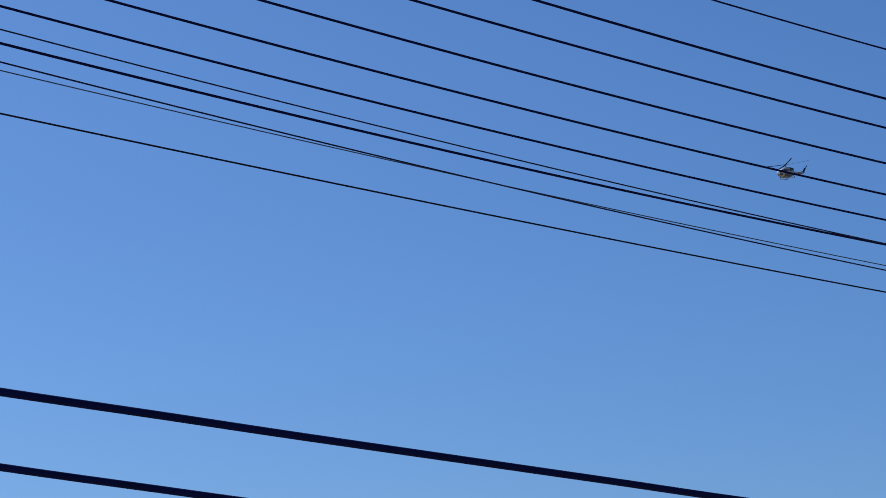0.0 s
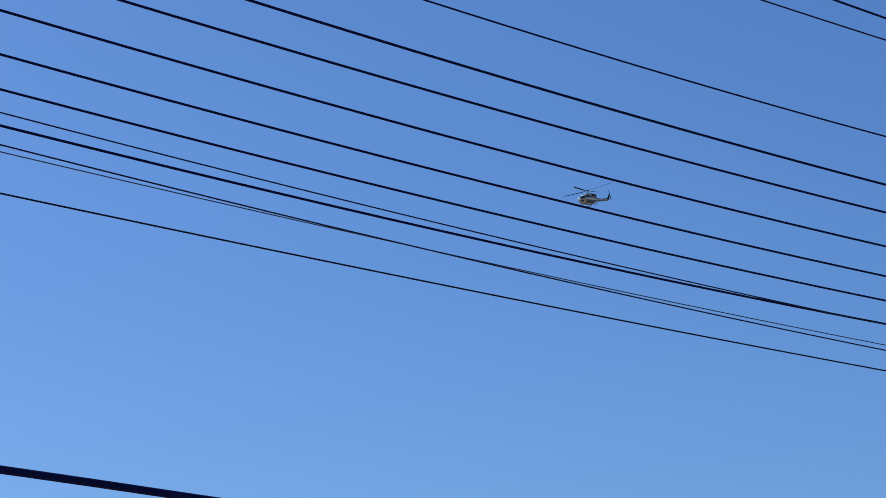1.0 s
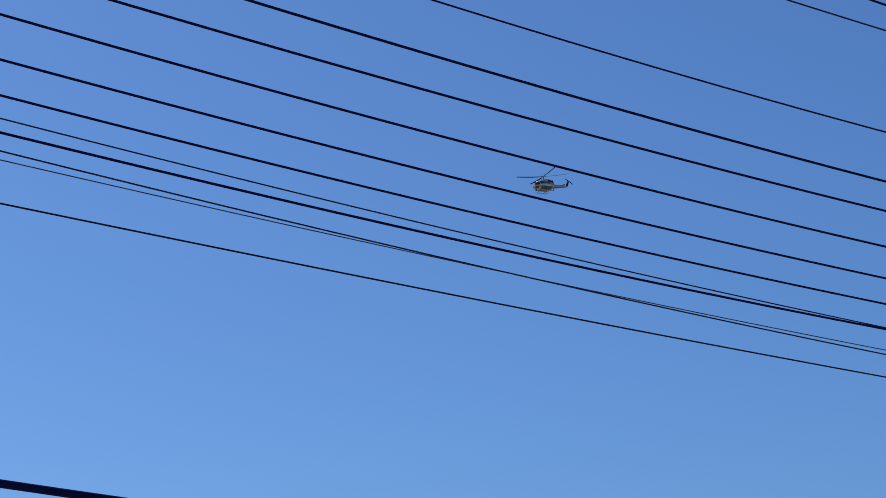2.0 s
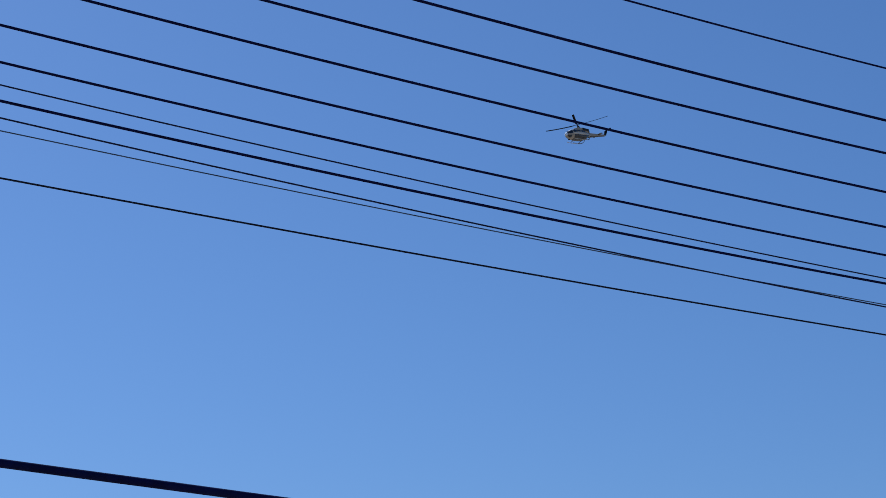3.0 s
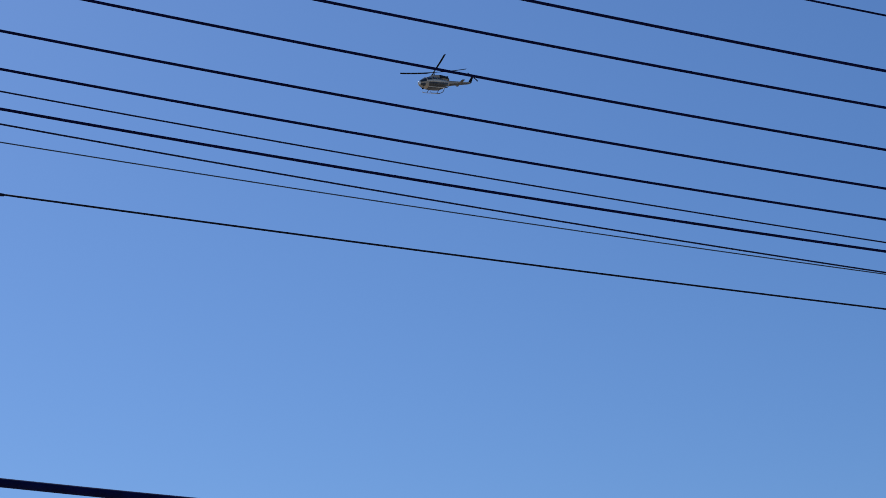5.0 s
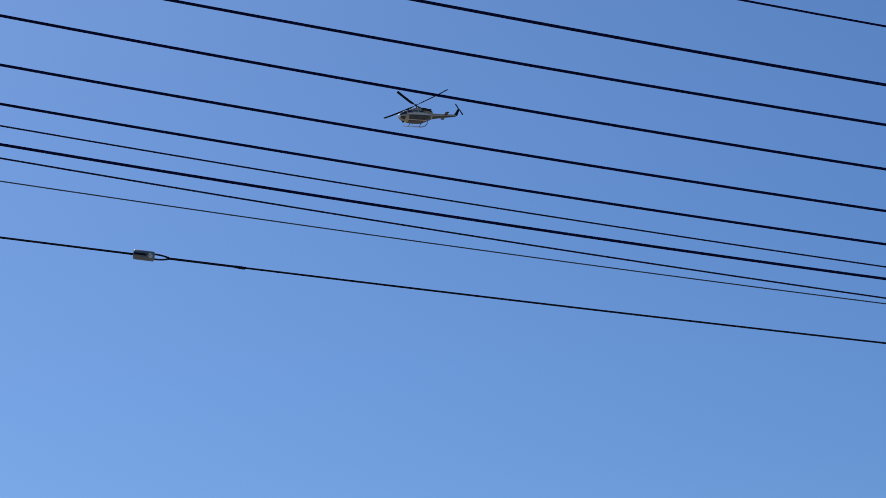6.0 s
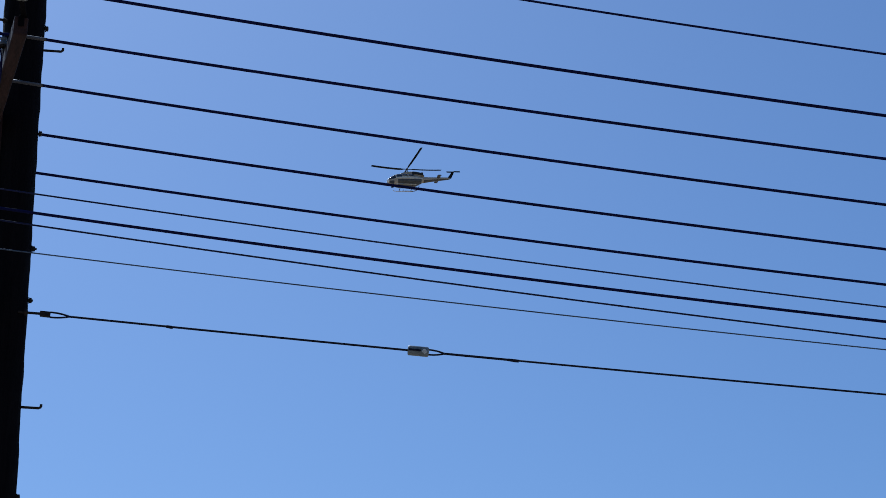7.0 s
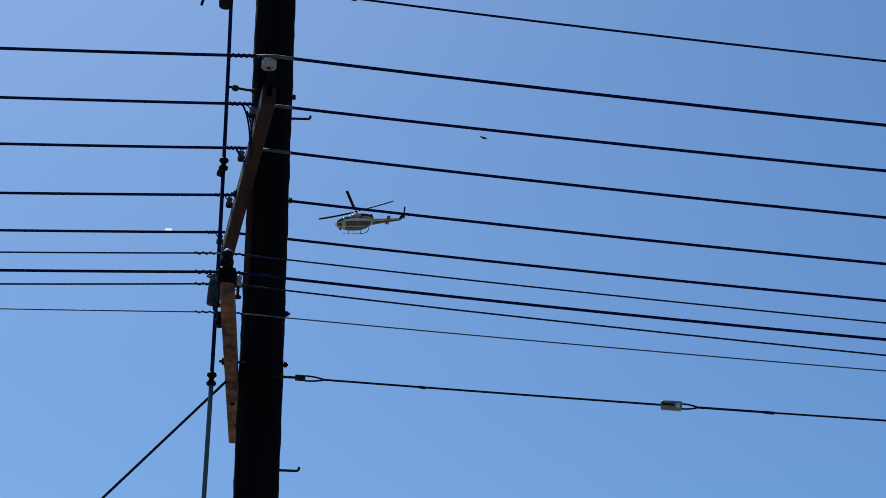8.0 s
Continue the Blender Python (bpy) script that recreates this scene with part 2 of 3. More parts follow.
build_arm(arm_x_upper, 10.965, 13.42, 7.44, 0.082, 0.12, M_ARM, "weathered reddish-brown fir crossarm bolted to the blackened pole", (12.36,))
build_arm(arm_x_lower, 10.94, 13.60, 6.20, 0.078, 0.115, M_ARM_PALE, "paler orange-brown fir crossarm bolted lower on the pole", (12.17,), ((12.78, 0.0), (13.22, 0.024)))

# ---- overhead wires ----
# name, arm end x, y, z, slope, sag, slope of the next span, diameter
UPPER = (
    ("covered_wire", -1.248, 10.732, 7.572, -0.1182, 0.00357, -0.0063, 0.0200),
    ("covered_wire", -1.378, 11.349, 7.579, -0.1092, 0.00315, -0.0028, 0.0195),
    ("covered_wire", -1.508, 11.964, 7.585, -0.1111, 0.00309, 0.0077, 0.0200),
    ("covered_wire", -1.659, 12.684, 7.592, -0.1065, 0.00284, 0.0175, 0.0205),
    ("covered_wire", -1.791, 13.308, 7.597, -0.1027, 0.00261, 0.0175, 0.0205),
)
LOWER = (
    ("bare_wire", -1.491, 11.174, 6.502, -0.1029, 0.00277, 0.0225, 0.0105),
    ("covered_wire", -1.508, 11.359, 6.461, -0.1001, 0.00312, 0.0194, 0.0190),
    ("bare_wire", -1.516, 11.443, 6.421, -0.1046, 0.00269, 0.0283, 0.0115),
    ("pale_wire", -1.539, 11.686, 6.336, -0.0803, 0.00205, 0.0098, 0.0085),
)
HIGH = (
    ("covered_wire", -0.920, 12.686, 9.132, -0.1275, 0.00367, 0.0, 0.0165),
    ("bare_wire", -1.290, 12.051, 9.542, -0.0916, 0.00235, 0.0, 0.0150),
    ("covered_wire", -1.290, 11.429, 9.548, -0.0964, 0.00190, 0.0, 0.0200),
)
RIGHT_END, LEFT_END = 38.0, -32.0
LOOKS = {
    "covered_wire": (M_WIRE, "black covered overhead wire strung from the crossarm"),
    "bare_wire": (M_COPPER, "thin dark bare overhead wire strung from the crossarm"),
    "pale_wire": (M_PALEWIRE, "thin pale grey-blue overhead wire strung from the crossarm"),
}


def wire_points(x0, y, z0, slope, sag, x1, n):
    return [(x0 + (x1 - x0) * i / n, y, z0 + slope * (x1 - x0) * i / n + sag * ((x1 - x0) * i / n) ** 2) for i in range(n + 1)]


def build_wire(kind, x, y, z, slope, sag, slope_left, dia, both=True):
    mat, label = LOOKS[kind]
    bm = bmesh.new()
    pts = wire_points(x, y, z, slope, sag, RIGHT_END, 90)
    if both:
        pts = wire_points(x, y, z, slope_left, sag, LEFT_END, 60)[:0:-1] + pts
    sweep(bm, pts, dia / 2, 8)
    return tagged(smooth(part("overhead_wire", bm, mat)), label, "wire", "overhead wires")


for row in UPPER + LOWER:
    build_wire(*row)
for row in HIGH:
    build_wire(*row, both=False)


# ---- helicopter ----
def section(hw, zb, zt, a, sharp):
    """A point of a rounded cross-section, a in turns from the bottom."""
    ang = 2 * math.pi * a
    c, s = math.sin(ang), -math.cos(ang)
    e = 2 / sharp
    return hw * math.copysign(abs(c) ** e, c), (zb + zt) / 2 + (zt - zb) / 2 * math.copysign(abs(s) ** e, s)


# x, half width, bottom, top, squareness
CABIN = ((4.10, 0.10, -1.94, -1.76, 2.0), (4.00, 0.30, -2.16, -1.60, 2.1), (3.70, 0.60, -2.46, -1.36, 2.1), (3.2, 0.90, -2.72, -1.06, 2.2),
         (2.6, 1.12, -2.88, -0.78, 2.4), (2.0, 1.22, -2.97, -0.66, 2.5), (1.2, 1.30, -3.00, -0.62, 2.6), (0.3, 1.32, -3.00, -0.64, 2.6),
         (-0.5, 1.28, -2.95, -0.68, 2.6), (-1.0, 1.20, -2.80, -0.74, 2.5), (-1.6, 0.98, -2.60, -0.82, 2.4), (-2.1, 0.76, -2.32, -0.90, 2.3), (-2.7, 0.58, -2.06, -0.98, 2.2))
BOOM = ((-2.6, 0.58, -2.08, -0.96, 2.2), (-4.2, 0.44, -1.78, -0.92, 2.1), (-6.0, 0.32, -1.50, -0.88, 2.1), (-7.4, 0.23, -1.30, -0.82, 2.1), (-7.95, 0.12, -1.18, -0.86, 2.1))
COWL = ((1.9, 0.16, -0.86, -0.70, 2.0), (1.5, 0.50, -0.88, -0.36, 2.3), (0.7, 0.72, -0.90, -0.12, 2.6), (-0.2, 0.80, -0.92, -0.02, 2.8),
        (-1.2, 0.84, -0.96, -0.04, 3.0), (-2.0, 0.78, -1.00, -0.12, 2.8), (-2.6, 0.62, -1.04, -0.30, 2.6), (-3.0, 0.42, -1.06, -0.56, 2.4))


def between(sections, x):
    for p, q in zip(sections, sections[1:]):
        if p[0] >= x >= q[0]:
            f = (p[0] - x) / (p[0] - q[0])
            return tuple(u + (v - u) * f for u, v in zip(p, q))
    return sections[0] if x > sections[0][0] else sections[-1]


def loft(bm, sections, x0, x1, nx, a0=0.0, a1=1.0, na=32, grow=0.0, thick=0.0):
    """A skin over the sections from x0 to x1 and from a0 to a1 turns; a patch with thickness where it isn't a full turn."""
    full = a1 - a0 > 0.999
    layers = [grow] if full else [grow, grow - thick]
    grids = []
    for g in layers:
        grid = []
        for i in range(nx + 1):
            x = x0 + (x1 - x0) * i / nx
            _, hw, zb, zt, sharp = between(sections, x)
            grid.append([bm.verts.new((x, *section(hw + g, zb - g, zt + g, a0 + (a1 - a0) * k / na, sharp))) for k in range(na if full else na + 1)])
        grids.append(grid)
    for grid in grids:
        for i in range(nx):
            for k in range(na):
                k2 = (k + 1) % na if full else k + 1
                bm.faces.new((grid[i][k], grid[i + 1][k], grid[i + 1][k2], grid[i][k2]))
    if full:
        bm.faces.new(grids[0][0])
        bm.faces.new(list(reversed(grids[0][-1])))
    else:
        g, h = grids
        for i in range(nx):
            for k in (0, na):
                bm.faces.new((g[i][k], g[i + 1][k], h[i + 1][k], h[i][k]))
        for k in range(na):
            for i in (0, nx):
                bm.faces.new((g[i][k], g[i][k + 1], h[i][k + 1], h[i][k]))
    return bm


def fin_mesh(points, thick):
    """A flat tapered foil in the xz plane, from corner points, with rounded edge."""
    bm = bmesh.new()
    lo = [bm.verts.new((x, -thick / 2, z)) for x, z in points]
    hi = [bm.verts.new((x, thick / 2, z)) for x, z in points]
    bm.faces.new(lo)
    bm.faces.new(list(reversed(hi)))
    for k in range(len(points)):
        j = (k + 1) % len(points)
        bm.faces.new((lo[k], lo[j], hi[j], hi[k]))
    bmesh.ops.bevel(bm, geom=bm.edges[:], offset=thick * 0.3, segments=2, affect="EDGES", profile=0.5)
    return bm


def rotor_blade(length, root, chord, thick, lift, pitch=0.0):
    """A blade along x with its leading edge to +y, raised by pitch degrees."""
    rise = math.tan(radians(pitch))
    bm = bmesh.new()
    n = 14
    shape = ((0.30, 0.0), (0.22, 0.42), (-0.05, 0.5), (-0.45, 0.14), (-0.70, 0.0), (-0.45, -0.10), (-0.05, -0.4), (0.22, -0.36))
    rings = []
    for i in range(n + 1):
        f = i / n
        r = root + (length - root) * f
        c = chord * (0.45 + 0.55 * min(1, f * 9)) * (1.0 if f < 0.97 else 0.85)
        rings.append([bm.verts.new((r, c * u, lift * f * f + thick * v + c * u * rise * (1.15 - 0.3 * f))) for u, v in shape])
    for a, b in zip(rings, rings[1:]):
        for k in range(len(shape)):
            j = (k + 1) % len(shape)
            bm.faces.new((a[k], a[j], b[j], b[k]))
    bm.faces.new(rings[0])
    bm.faces.new(list(reversed(rings[-1])))
    return bm


def build_helicopter():
    heli = thing("helicopter", pose(0, 360, 160), "tan and cream twin-engine helicopter with four main blades, flying", "helicopter")
    bm = bmesh.new()
    loft(bm, CABIN, 4.10, -2.7, 44)
    cabin = smooth(part("cabin", bm, M_GOLD, heli, "tan painted cabin"))
    # Dark belly, its paint deepened by the shade under the body.
    bm = bmesh.new()
    loft(bm, CABIN, 2.3, -2.3, 24, -0.222, 0.222, 14, 0.014, 0.03)
    smooth(part("belly_panel", bm, M_BELLY, cabin, "dark belly paint with the underside shade in its colour"))
    for s in (1, -1):
        bm = bmesh.new()
        lo, hi = (0.234, 0.270) if s > 0 else (0.730, 0.766)
        loft(bm, CABIN, 2.9, -2.6, 34, lo, hi, 4, 0.016, 0.03)
        smooth(part("stripe", bm, M_CREAM, cabin, "cream stripe along the side"))
        lo, hi = (0.245, 0.385) if s > 0 else (0.615, 0.755)
        bm = bmesh.new()
        loft(bm, CABIN, 3.78, 2.66, 10, lo, hi, 10, 0.018, 0.03)
        smooth(part("windshield", bm, M_WINDOW, cabin, "dark tinted windshield"))
        lo, hi = (0.412, 0.488) if s > 0 else (0.512, 0.588)
        bm = bmesh.new()
        loft(bm, CABIN, 3.72, 3.15, 5, lo, hi, 5, 0.018, 0.03)
        smooth(part("windshield", bm, M_WINDOW, cabin, "dark tinted windshield"))
        lo, hi = (0.290, 0.404) if s > 0 else (0.596, 0.710)
        for x0, x1, drop in ((2.44, 1.52, 0.03), (1.34, 0.42, 0.0), (0.22, -0.74, 0.0)):
            bm = bmesh.new()
            loft(bm, CABIN, x0, x1, 5, lo - drop * (s > 0), hi + drop * (s < 0), 6, 0.018, 0.03)
            smooth(part("side_window", bm, M_WINDOW, cabin, "dark tinted side window"))
        lo, hi = (0.06, 0.185) if s > 0 else (0.815, 0.94)
        bm = bmesh.new()
        loft(bm, CABIN, 3.74, 2.95, 5, lo, hi, 4, 0.018, 0.03)
        smooth(part("chin_window", bm, M_WINDOW, cabin, "dark chin window"))
        # gap lines of the sliding door
        for x in (1.42, -0.86):
            bm = bmesh.new()
            lo, hi = (0.11, 0.40) if s > 0 else (0.60, 0.89)
            loft(bm, CABIN, x, x - 0.025, 1, lo, hi, 12, 0.019, 0.02)
            part("door_gap", bm, M_DARK, cabin)
    # Nose painted white where the sun glints on it.
    bm = bmesh.new()
    loft(bm, CABIN, 4.095, 3.82, 5, 0.05, 0.95, 24, 0.020, 0.03)
    smooth(part("nose_cap", bm, M_WHITE, cabin, "glossy white nose cap painted for a sun glint"))
    # Roof painted white for the sun's highlight above the cockpit.
    bm = bmesh.new()
    loft(bm, CABIN, 3.10, 1.30, 14, 0.402, 0.598, 12, 0.022, 0.03)
    smooth(part("roof_panel", bm, M_WHITE, cabin, "glossy white cockpit roof panel painted for a sun glint"))
    bm = bmesh.new()
    loft(bm, COWL, 1.9, -3.0, 26)
    cowl = smooth(part("engine_cowling", bm, M_GOLD, heli, "tan engine cowling"))
    for s in (1, -1):
        bm = bmesh.new()
        lo, hi = (0.17, 0.46) if s > 0 else (0.54, 0.83)
        loft(bm, COWL, -0.6, -2.85, 9, lo, hi, 6, 0.02, 0.04)
        smooth(part("intake_panel", bm, M_EXHAUST, cowl, "dark sooted engine panel"))
        bm = bmesh.new()
        lathe(bm, [(0.19, 0), (0.21, 0.05), (0.20, 0.5), (0.17, 0.52), (0.15, 0.30)], 16, along((-2.3, 0.30 * s, -0.36), (-3.4, 0.42 * s, -0.14)))
        smooth(part("exhaust", bm, M_EXHAUST, cowl, "sooted exhaust pipe"))
    bm = bmesh.new()
    loft(bm, BOOM, -2.6, -7.95, 20)
    boom = smooth(part("tail_boom", bm, M_GOLD, heli, "tan tail boom"))
    # Dark band painted for the shade on the boom's lower side.
    bm = bmesh.new()
    loft(bm, BOOM, -2.8, -7.9, 20, -0.17, 0.17, 8, 0.010, 0.02)
    smooth(part("boom_underside", bm, M_BELLY, boom, "dark band for the shade under the tail boom"))
    bm = bmesh.new()
    loft(bm, BOOM, -2.8, -7.9, 20, 0.36, 0.64, 8, 0.010, 0.02)
    smooth(part("boom_top", bm, M_CREAM, boom, "cream paint along the boom top"))
    part("tail_fin", fin_mesh([(-7.0, -1.05), (-7.9, -1.12), (-8.25, -0.95), (-9.0, 0.45), (-8.55, 0.50), (-7.6, -0.86)], 0.16), M_DARK, boom, "dark swept tail fin")
    for s in (1, -1):
        bm = fin_mesh([(-5.35, 0.2), (-5.25, 1.25), (-5.85, 1.32), (-6.05, 0.2)], 0.10)
        bmesh.ops.transform(bm, matrix=pose(0, 0, -1.15) @ pose(0, 0, 0, -90 if s > 0 else 90), verts=bm.verts)
        part("stabiliser", bm, M_BELLY, boom, "dark horizontal stabiliser")
        bm = fin_mesh([(-5.3, -0.10), (-5.4, 0.10), (-5.9, 0.11), (-5.98, -0.10)], 0.06)
        bmesh.ops.transform(bm, matrix=pose(0, 1.32 * s, -1.15), verts=bm.verts)
        part("end_plate", bm, M_BELLY, boom)
        bm = bmesh.new()
        sweep(bm, [(2.75, 1.25 * s, -3.06), (2.55, 1.28 * s, -3.19), (2.1, 1.30 * s, -3.22), (0.5, 1.30 * s, -3.22), (-0.8, 1.30 * s, -3.22), (-1.0, 1.30 * s, -3.19)], 0.06, 10)
        smooth(part("skid", bm, M_CREAM, heli, "pale landing skid tube"))
        bm = bmesh.new()
        sweep(bm, [(0.9, 0.95 * s, -2.94), (0.9, 1.30 * s, -3.02), (0.6, 1.36 * s, -3.04), (-1.0, 1.36 * s, -3.04)], 0.03, 6)
        part("side_step", bm, M_BELLY, heli)
        bm = bmesh.new()
        sweep(bm, [(-0.7, 1.28 * s, -3.20), (-1.25, 1.22 * s, -3.13), (-1.75, 1.10 * s, -2.96), (-2.05, 0.90 * s, -2.66), (-2.10, 0.62 * s, -2.26)], 0.075, 8)
        smooth(part("rear_strut", bm, M_BELLY, heli, "dark curved rear landing gear strut"))
    for x in (1.6, -0.6):
        bm = bmesh.new()
        sweep(bm, [(x, -1.30, -3.20), (x, -1.22, -3.08), (x, -0.95, -3.00), (x, -0.5, -2.95), (x, 0.5, -2.95), (x, 0.95, -3.00), (x, 1.22, -3.08), (x, 1.30, -3.20)], 0.06, 10)
        smooth(part("cross_tube", bm, M_BELLY, heli, "dark landing gear cross tube"))
    bm = bmesh.new()
    lathe(bm, [(0.05, -0.16), (0.15, -0.14), (0.19, 0.0), (0.15, 0.12), (0.05, 0.15)], 16, pose(3.25, 0.0, -3.02))
    smooth(part("camera_turret", bm, M_DARK, heli, "dark camera ball under the nose"))
    bm = bmesh.new()
    sweep(bm, [(2.45, 0, -0.9), (2.38, 0, -0.52), (2.2, 0, -0.48)], 0.025, 6)
    part("antenna", bm, M_DARK, heli)
    bm = bmesh.new()
    lathe(bm, [(0.13, -0.76), (0.10, -0.45), (0.09, -0.05), (0.22, 0.0), (0.24, 0.10), (0.14, 0.16), (0.08, 0.28)], 16)
    for k in range(4):
        block(bm, (0.75, 0.16, 0.09), pose(0, 0, 0.07, 0, 0, 90 * k) @ pose(0.45, 0, 0), 0.02, 1)
    rotor = part("main_rotor", bm, M_EXHAUST, heli, "dark rotor hub with four blades", pose(0, 0, 0.66))
    for k in range(4):
        part("blade", rotor_blade(7.0, 0.6, 0.50, 0.06, 0.30, 8), M_DARK, rotor, "", pose(0, 0, 0.07, 0, 0, 90 * k))
    bm = bmesh.new()
    lathe(bm, [(0.05, -0.18), (0.12, -0.10), (0.12, 0.06), (0.06, 0.10)], 12, pose(0, 0, 0, 90))
    tail = part("tail_rotor", bm, M_EXHAUST, heli, "two-bladed tail rotor", pose(-8.72, 0.26, 0.28))
    for k in range(2):
        bm = rotor_blade(1.30, 0.1, 0.28, 0.04, 0)
        bmesh.ops.transform(bm, matrix=pose(0, 0, 0, 90), verts=bm.verts)
        part("tail_blade", bm, M_DARK, tail, "", pose(0, 0, 0, 0, 180 * k, 0))
    return heli, rotor, tail


heli, main_rotor, tail_rotor = build_helicopter()

# ---- insulators and fittings on the crossarms ----
def build_pin_insulator(x, y, z, r, h, mat, label, low):
    """A ribbed porcelain insulator whose crown is at z, on a steel pin down to low."""
    ob = thing("insulator", pose(x, y, z), label, "insulator", "insulators on the crossarms")
    bm = bmesh.new()
    lathe(bm, [(r * 0.30, -h * 0.62), (r * 0.55, -h * 0.60), (r * 0.62, -h * 0.92), (r * 0.98, -h), (r, -h * 0.82), (r * 0.94, -h * 0.62), (r * 0.70, -h * 0.52), (r * 0.66, -h * 0.40), (r * 0.86, -h * 0.30), (r * 0.84, -h * 0.12), (r * 0.5, 0), (r * 0.1, 0.002)], 24)
    smooth(part("porcelain", bm, mat, ob))
    bm = bmesh.new()
    sweep(bm, [(0, 0, -h * 0.6), (0, 0, low - z)], 0.009, 8)
    lathe(bm, [(0.022, low - z), (0.024, low - z + 0.004), (0.022, low - z + 0.012)], 8)
    part("pin", bm, M_RUST, ob, "rusted steel pin")
    return ob


def build_cup_insulator(x, y, z, r, h, low):
    """A straight-sided porcelain cup with a ringed, hollow underside; its crown is at z."""
    ob = thing("insulator", pose(x, y, z, 6, 0, 0), "white porcelain cup insulator on the end of the crossarm", "insulator", "insulators on the crossarms")
    bm = bmesh.new()
    lathe(bm, [(r * 0.22, -h * 0.55), (r * 0.34, -h * 0.60), (r * 0.36, -h * 0.95), (r * 0.50, -h * 0.98), (r * 0.54, -h * 0.60), (r * 0.68, -h * 0.58), (r * 0.72, -h * 0.97), (r * 0.90, -h), (r, -h * 0.92), (r, -h * 0.30), (r * 0.94, -h * 0.18), (r * 0.60, -h * 0.10), (r * 0.55, 0), (r * 0.1, 0.002)], 28)
    smooth(part("porcelain", bm, M_PORC, ob))
    bm = bmesh.new()
    sweep(bm, [(0, 0, -h * 0.5), (0, 0, low - z)], 0.008, 8)
    part("pin", bm, M_RUST, ob, "rusted steel pin")


# near end of the upper arm: white insulator on a steel bracket
build_cup_insulator(-1.282, 10.728, 7.553, 0.043, 0.062, 7.497)
bm = bmesh.new()
block(bm, (0.035, 0.30, 0.008), pose(-1.284, 10.86, 7.500), 0.002, 1)
block(bm, (0.035, 0.008, 0.07), pose(-1.297, 10.958, 7.468), 0.002, 1)
tagged(part("bracket", bm, M_POLE), "dark steel angle bracket on the crossarm's end", "bracket")
for row in UPPER[1:]:
    build_pin_insulator(arm_x_upper(row[2]) - 0.058, row[2], row[3] - 0.022, 0.024, 0.058, M_GREYPORC, "dirty grey porcelain spool insulator on the side of the upper crossarm", row[3] - 0.090)
# lower arm: a large brown insulator at the near end, smaller white ones behind
crown = build_pin_insulator(-1.489, 11.08, 6.472, 0.041, 0.085, M_BROWNPORC, "large blackened brown porcelain insulator at the lower crossarm's end", 6.25)
# White dome set on top for the insulator's sun glint.
bm = bmesh.new()
lathe(bm, [(0.024, -0.010), (0.023, -0.002), (0.018, 0.008), (0.010, 0.013), (0.002, 0.014)], 18)
smooth(part("crown", bm, M_WHITE, crown, "white dome standing in for the sun glint on the crown"))
bm = bmesh.new()
block(bm, (0.100, 0.10, 0.090), pose(arm_x_lower(10.95) - 0.005, 10.975, 6.262), 0.010, 2)
block(bm, (0.060, 0.06, 0.030), pose(arm_x_lower(10.95) - 0.005, 10.975, 6.315), 0.010, 2)
tagged(part("saddle", bm, M_POLE), "dark rusted steel saddle on the lower crossarm's end", "saddle")
for row, dx in zip(LOWER[1:], (-0.066, 0.042, -0.066)):
    if dx > 0:
        build_pin_insulator(arm_x_lower(row[2]) + dx, row[2], row[3] + 0.055, 0.022, 0.075, M_PORC, "white porcelain spool insulator beside the lower crossarm", 6.33)
    else:
        build_pin_insulator(arm_x_lower(row[2]) + dx, row[2], row[3] - 0.012, 0.028, 0.065, M_BROWNPORC, "dark brown porcelain spool insulator beside the lower crossarm", 6.24)


def build_junction_box():
    ob = thing("junction_box", pose(-1.588, 11.30, 6.305), "small weathered grey can hung beside the lower crossarm", "junction box")
    bm = bmesh.new()
    lathe(bm, [(0.020, -0.082), (0.029, -0.078), (0.032, -0.070), (0.030, 0.0), (0.027, 0.058), (0.023, 0.066), (0.010, 0.068)], 20)
    smooth(part("body", bm, M_BOX, ob))
    bm = bmesh.new()
    lathe(bm, [(0.012, 0.060), (0.022, 0.066), (0.024, 0.080), (0.018, 0.090), (0.022, 0.100), (0.016, 0.112), (0.006, 0.116)], 16)
    smooth(part("bushing", bm, M_GREYPORC, ob, "grey porcelain bushing"))
    bm = bmesh.new()
    block(bm, (0.06, 0.03, 0.014), pose(0.05, 0, 0.045), 0.003, 1)
    part("bracket", bm, M_RUST, ob)
    bm = bmesh.new()
    sweep(bm, [(0.01, 0, -0.08), (0.015, 0, -0.11), (0.04, 0.02, -0.125), (0.065, 0.05, -0.10)], 0.007, 6)
    part("lead", bm, M_WIRE, ob, "black lead from the can")


build_junction_box()


# ---- wound ties, and grey sleeves for the lit stretches of the wires ----
def wire_z(row, x):
    _, x0, y, z0, slope, sag, left, dia = row
    d = x - x0
    return z0 + (slope if d > 0 else left) * d + sag * d * d


def build_tie(row, a, b, turns, fat):
    """Tie wire wound round the conductor from x = a to b."""
    pts = []
    n = turns * 8
    for i in range(n + 1):
        x = a + (b - a) * i / n
        w = 2 * math.pi * turns * i / n
        r = row[7] / 2 + fat * (0.6 + 0.6 * abs(noise.noise((x * 7, row[2], 0))))
        pts.append((x, row[2] + r * math.cos(w), wire_z(row, x) + r * math.sin(w)))
    pts.append((b + 0.015, row[2] - 0.01, wire_z(row, b) - 0.016))
    bm = bmesh.new()
    sweep(bm, pts, 0.0042, 5)
    return bm


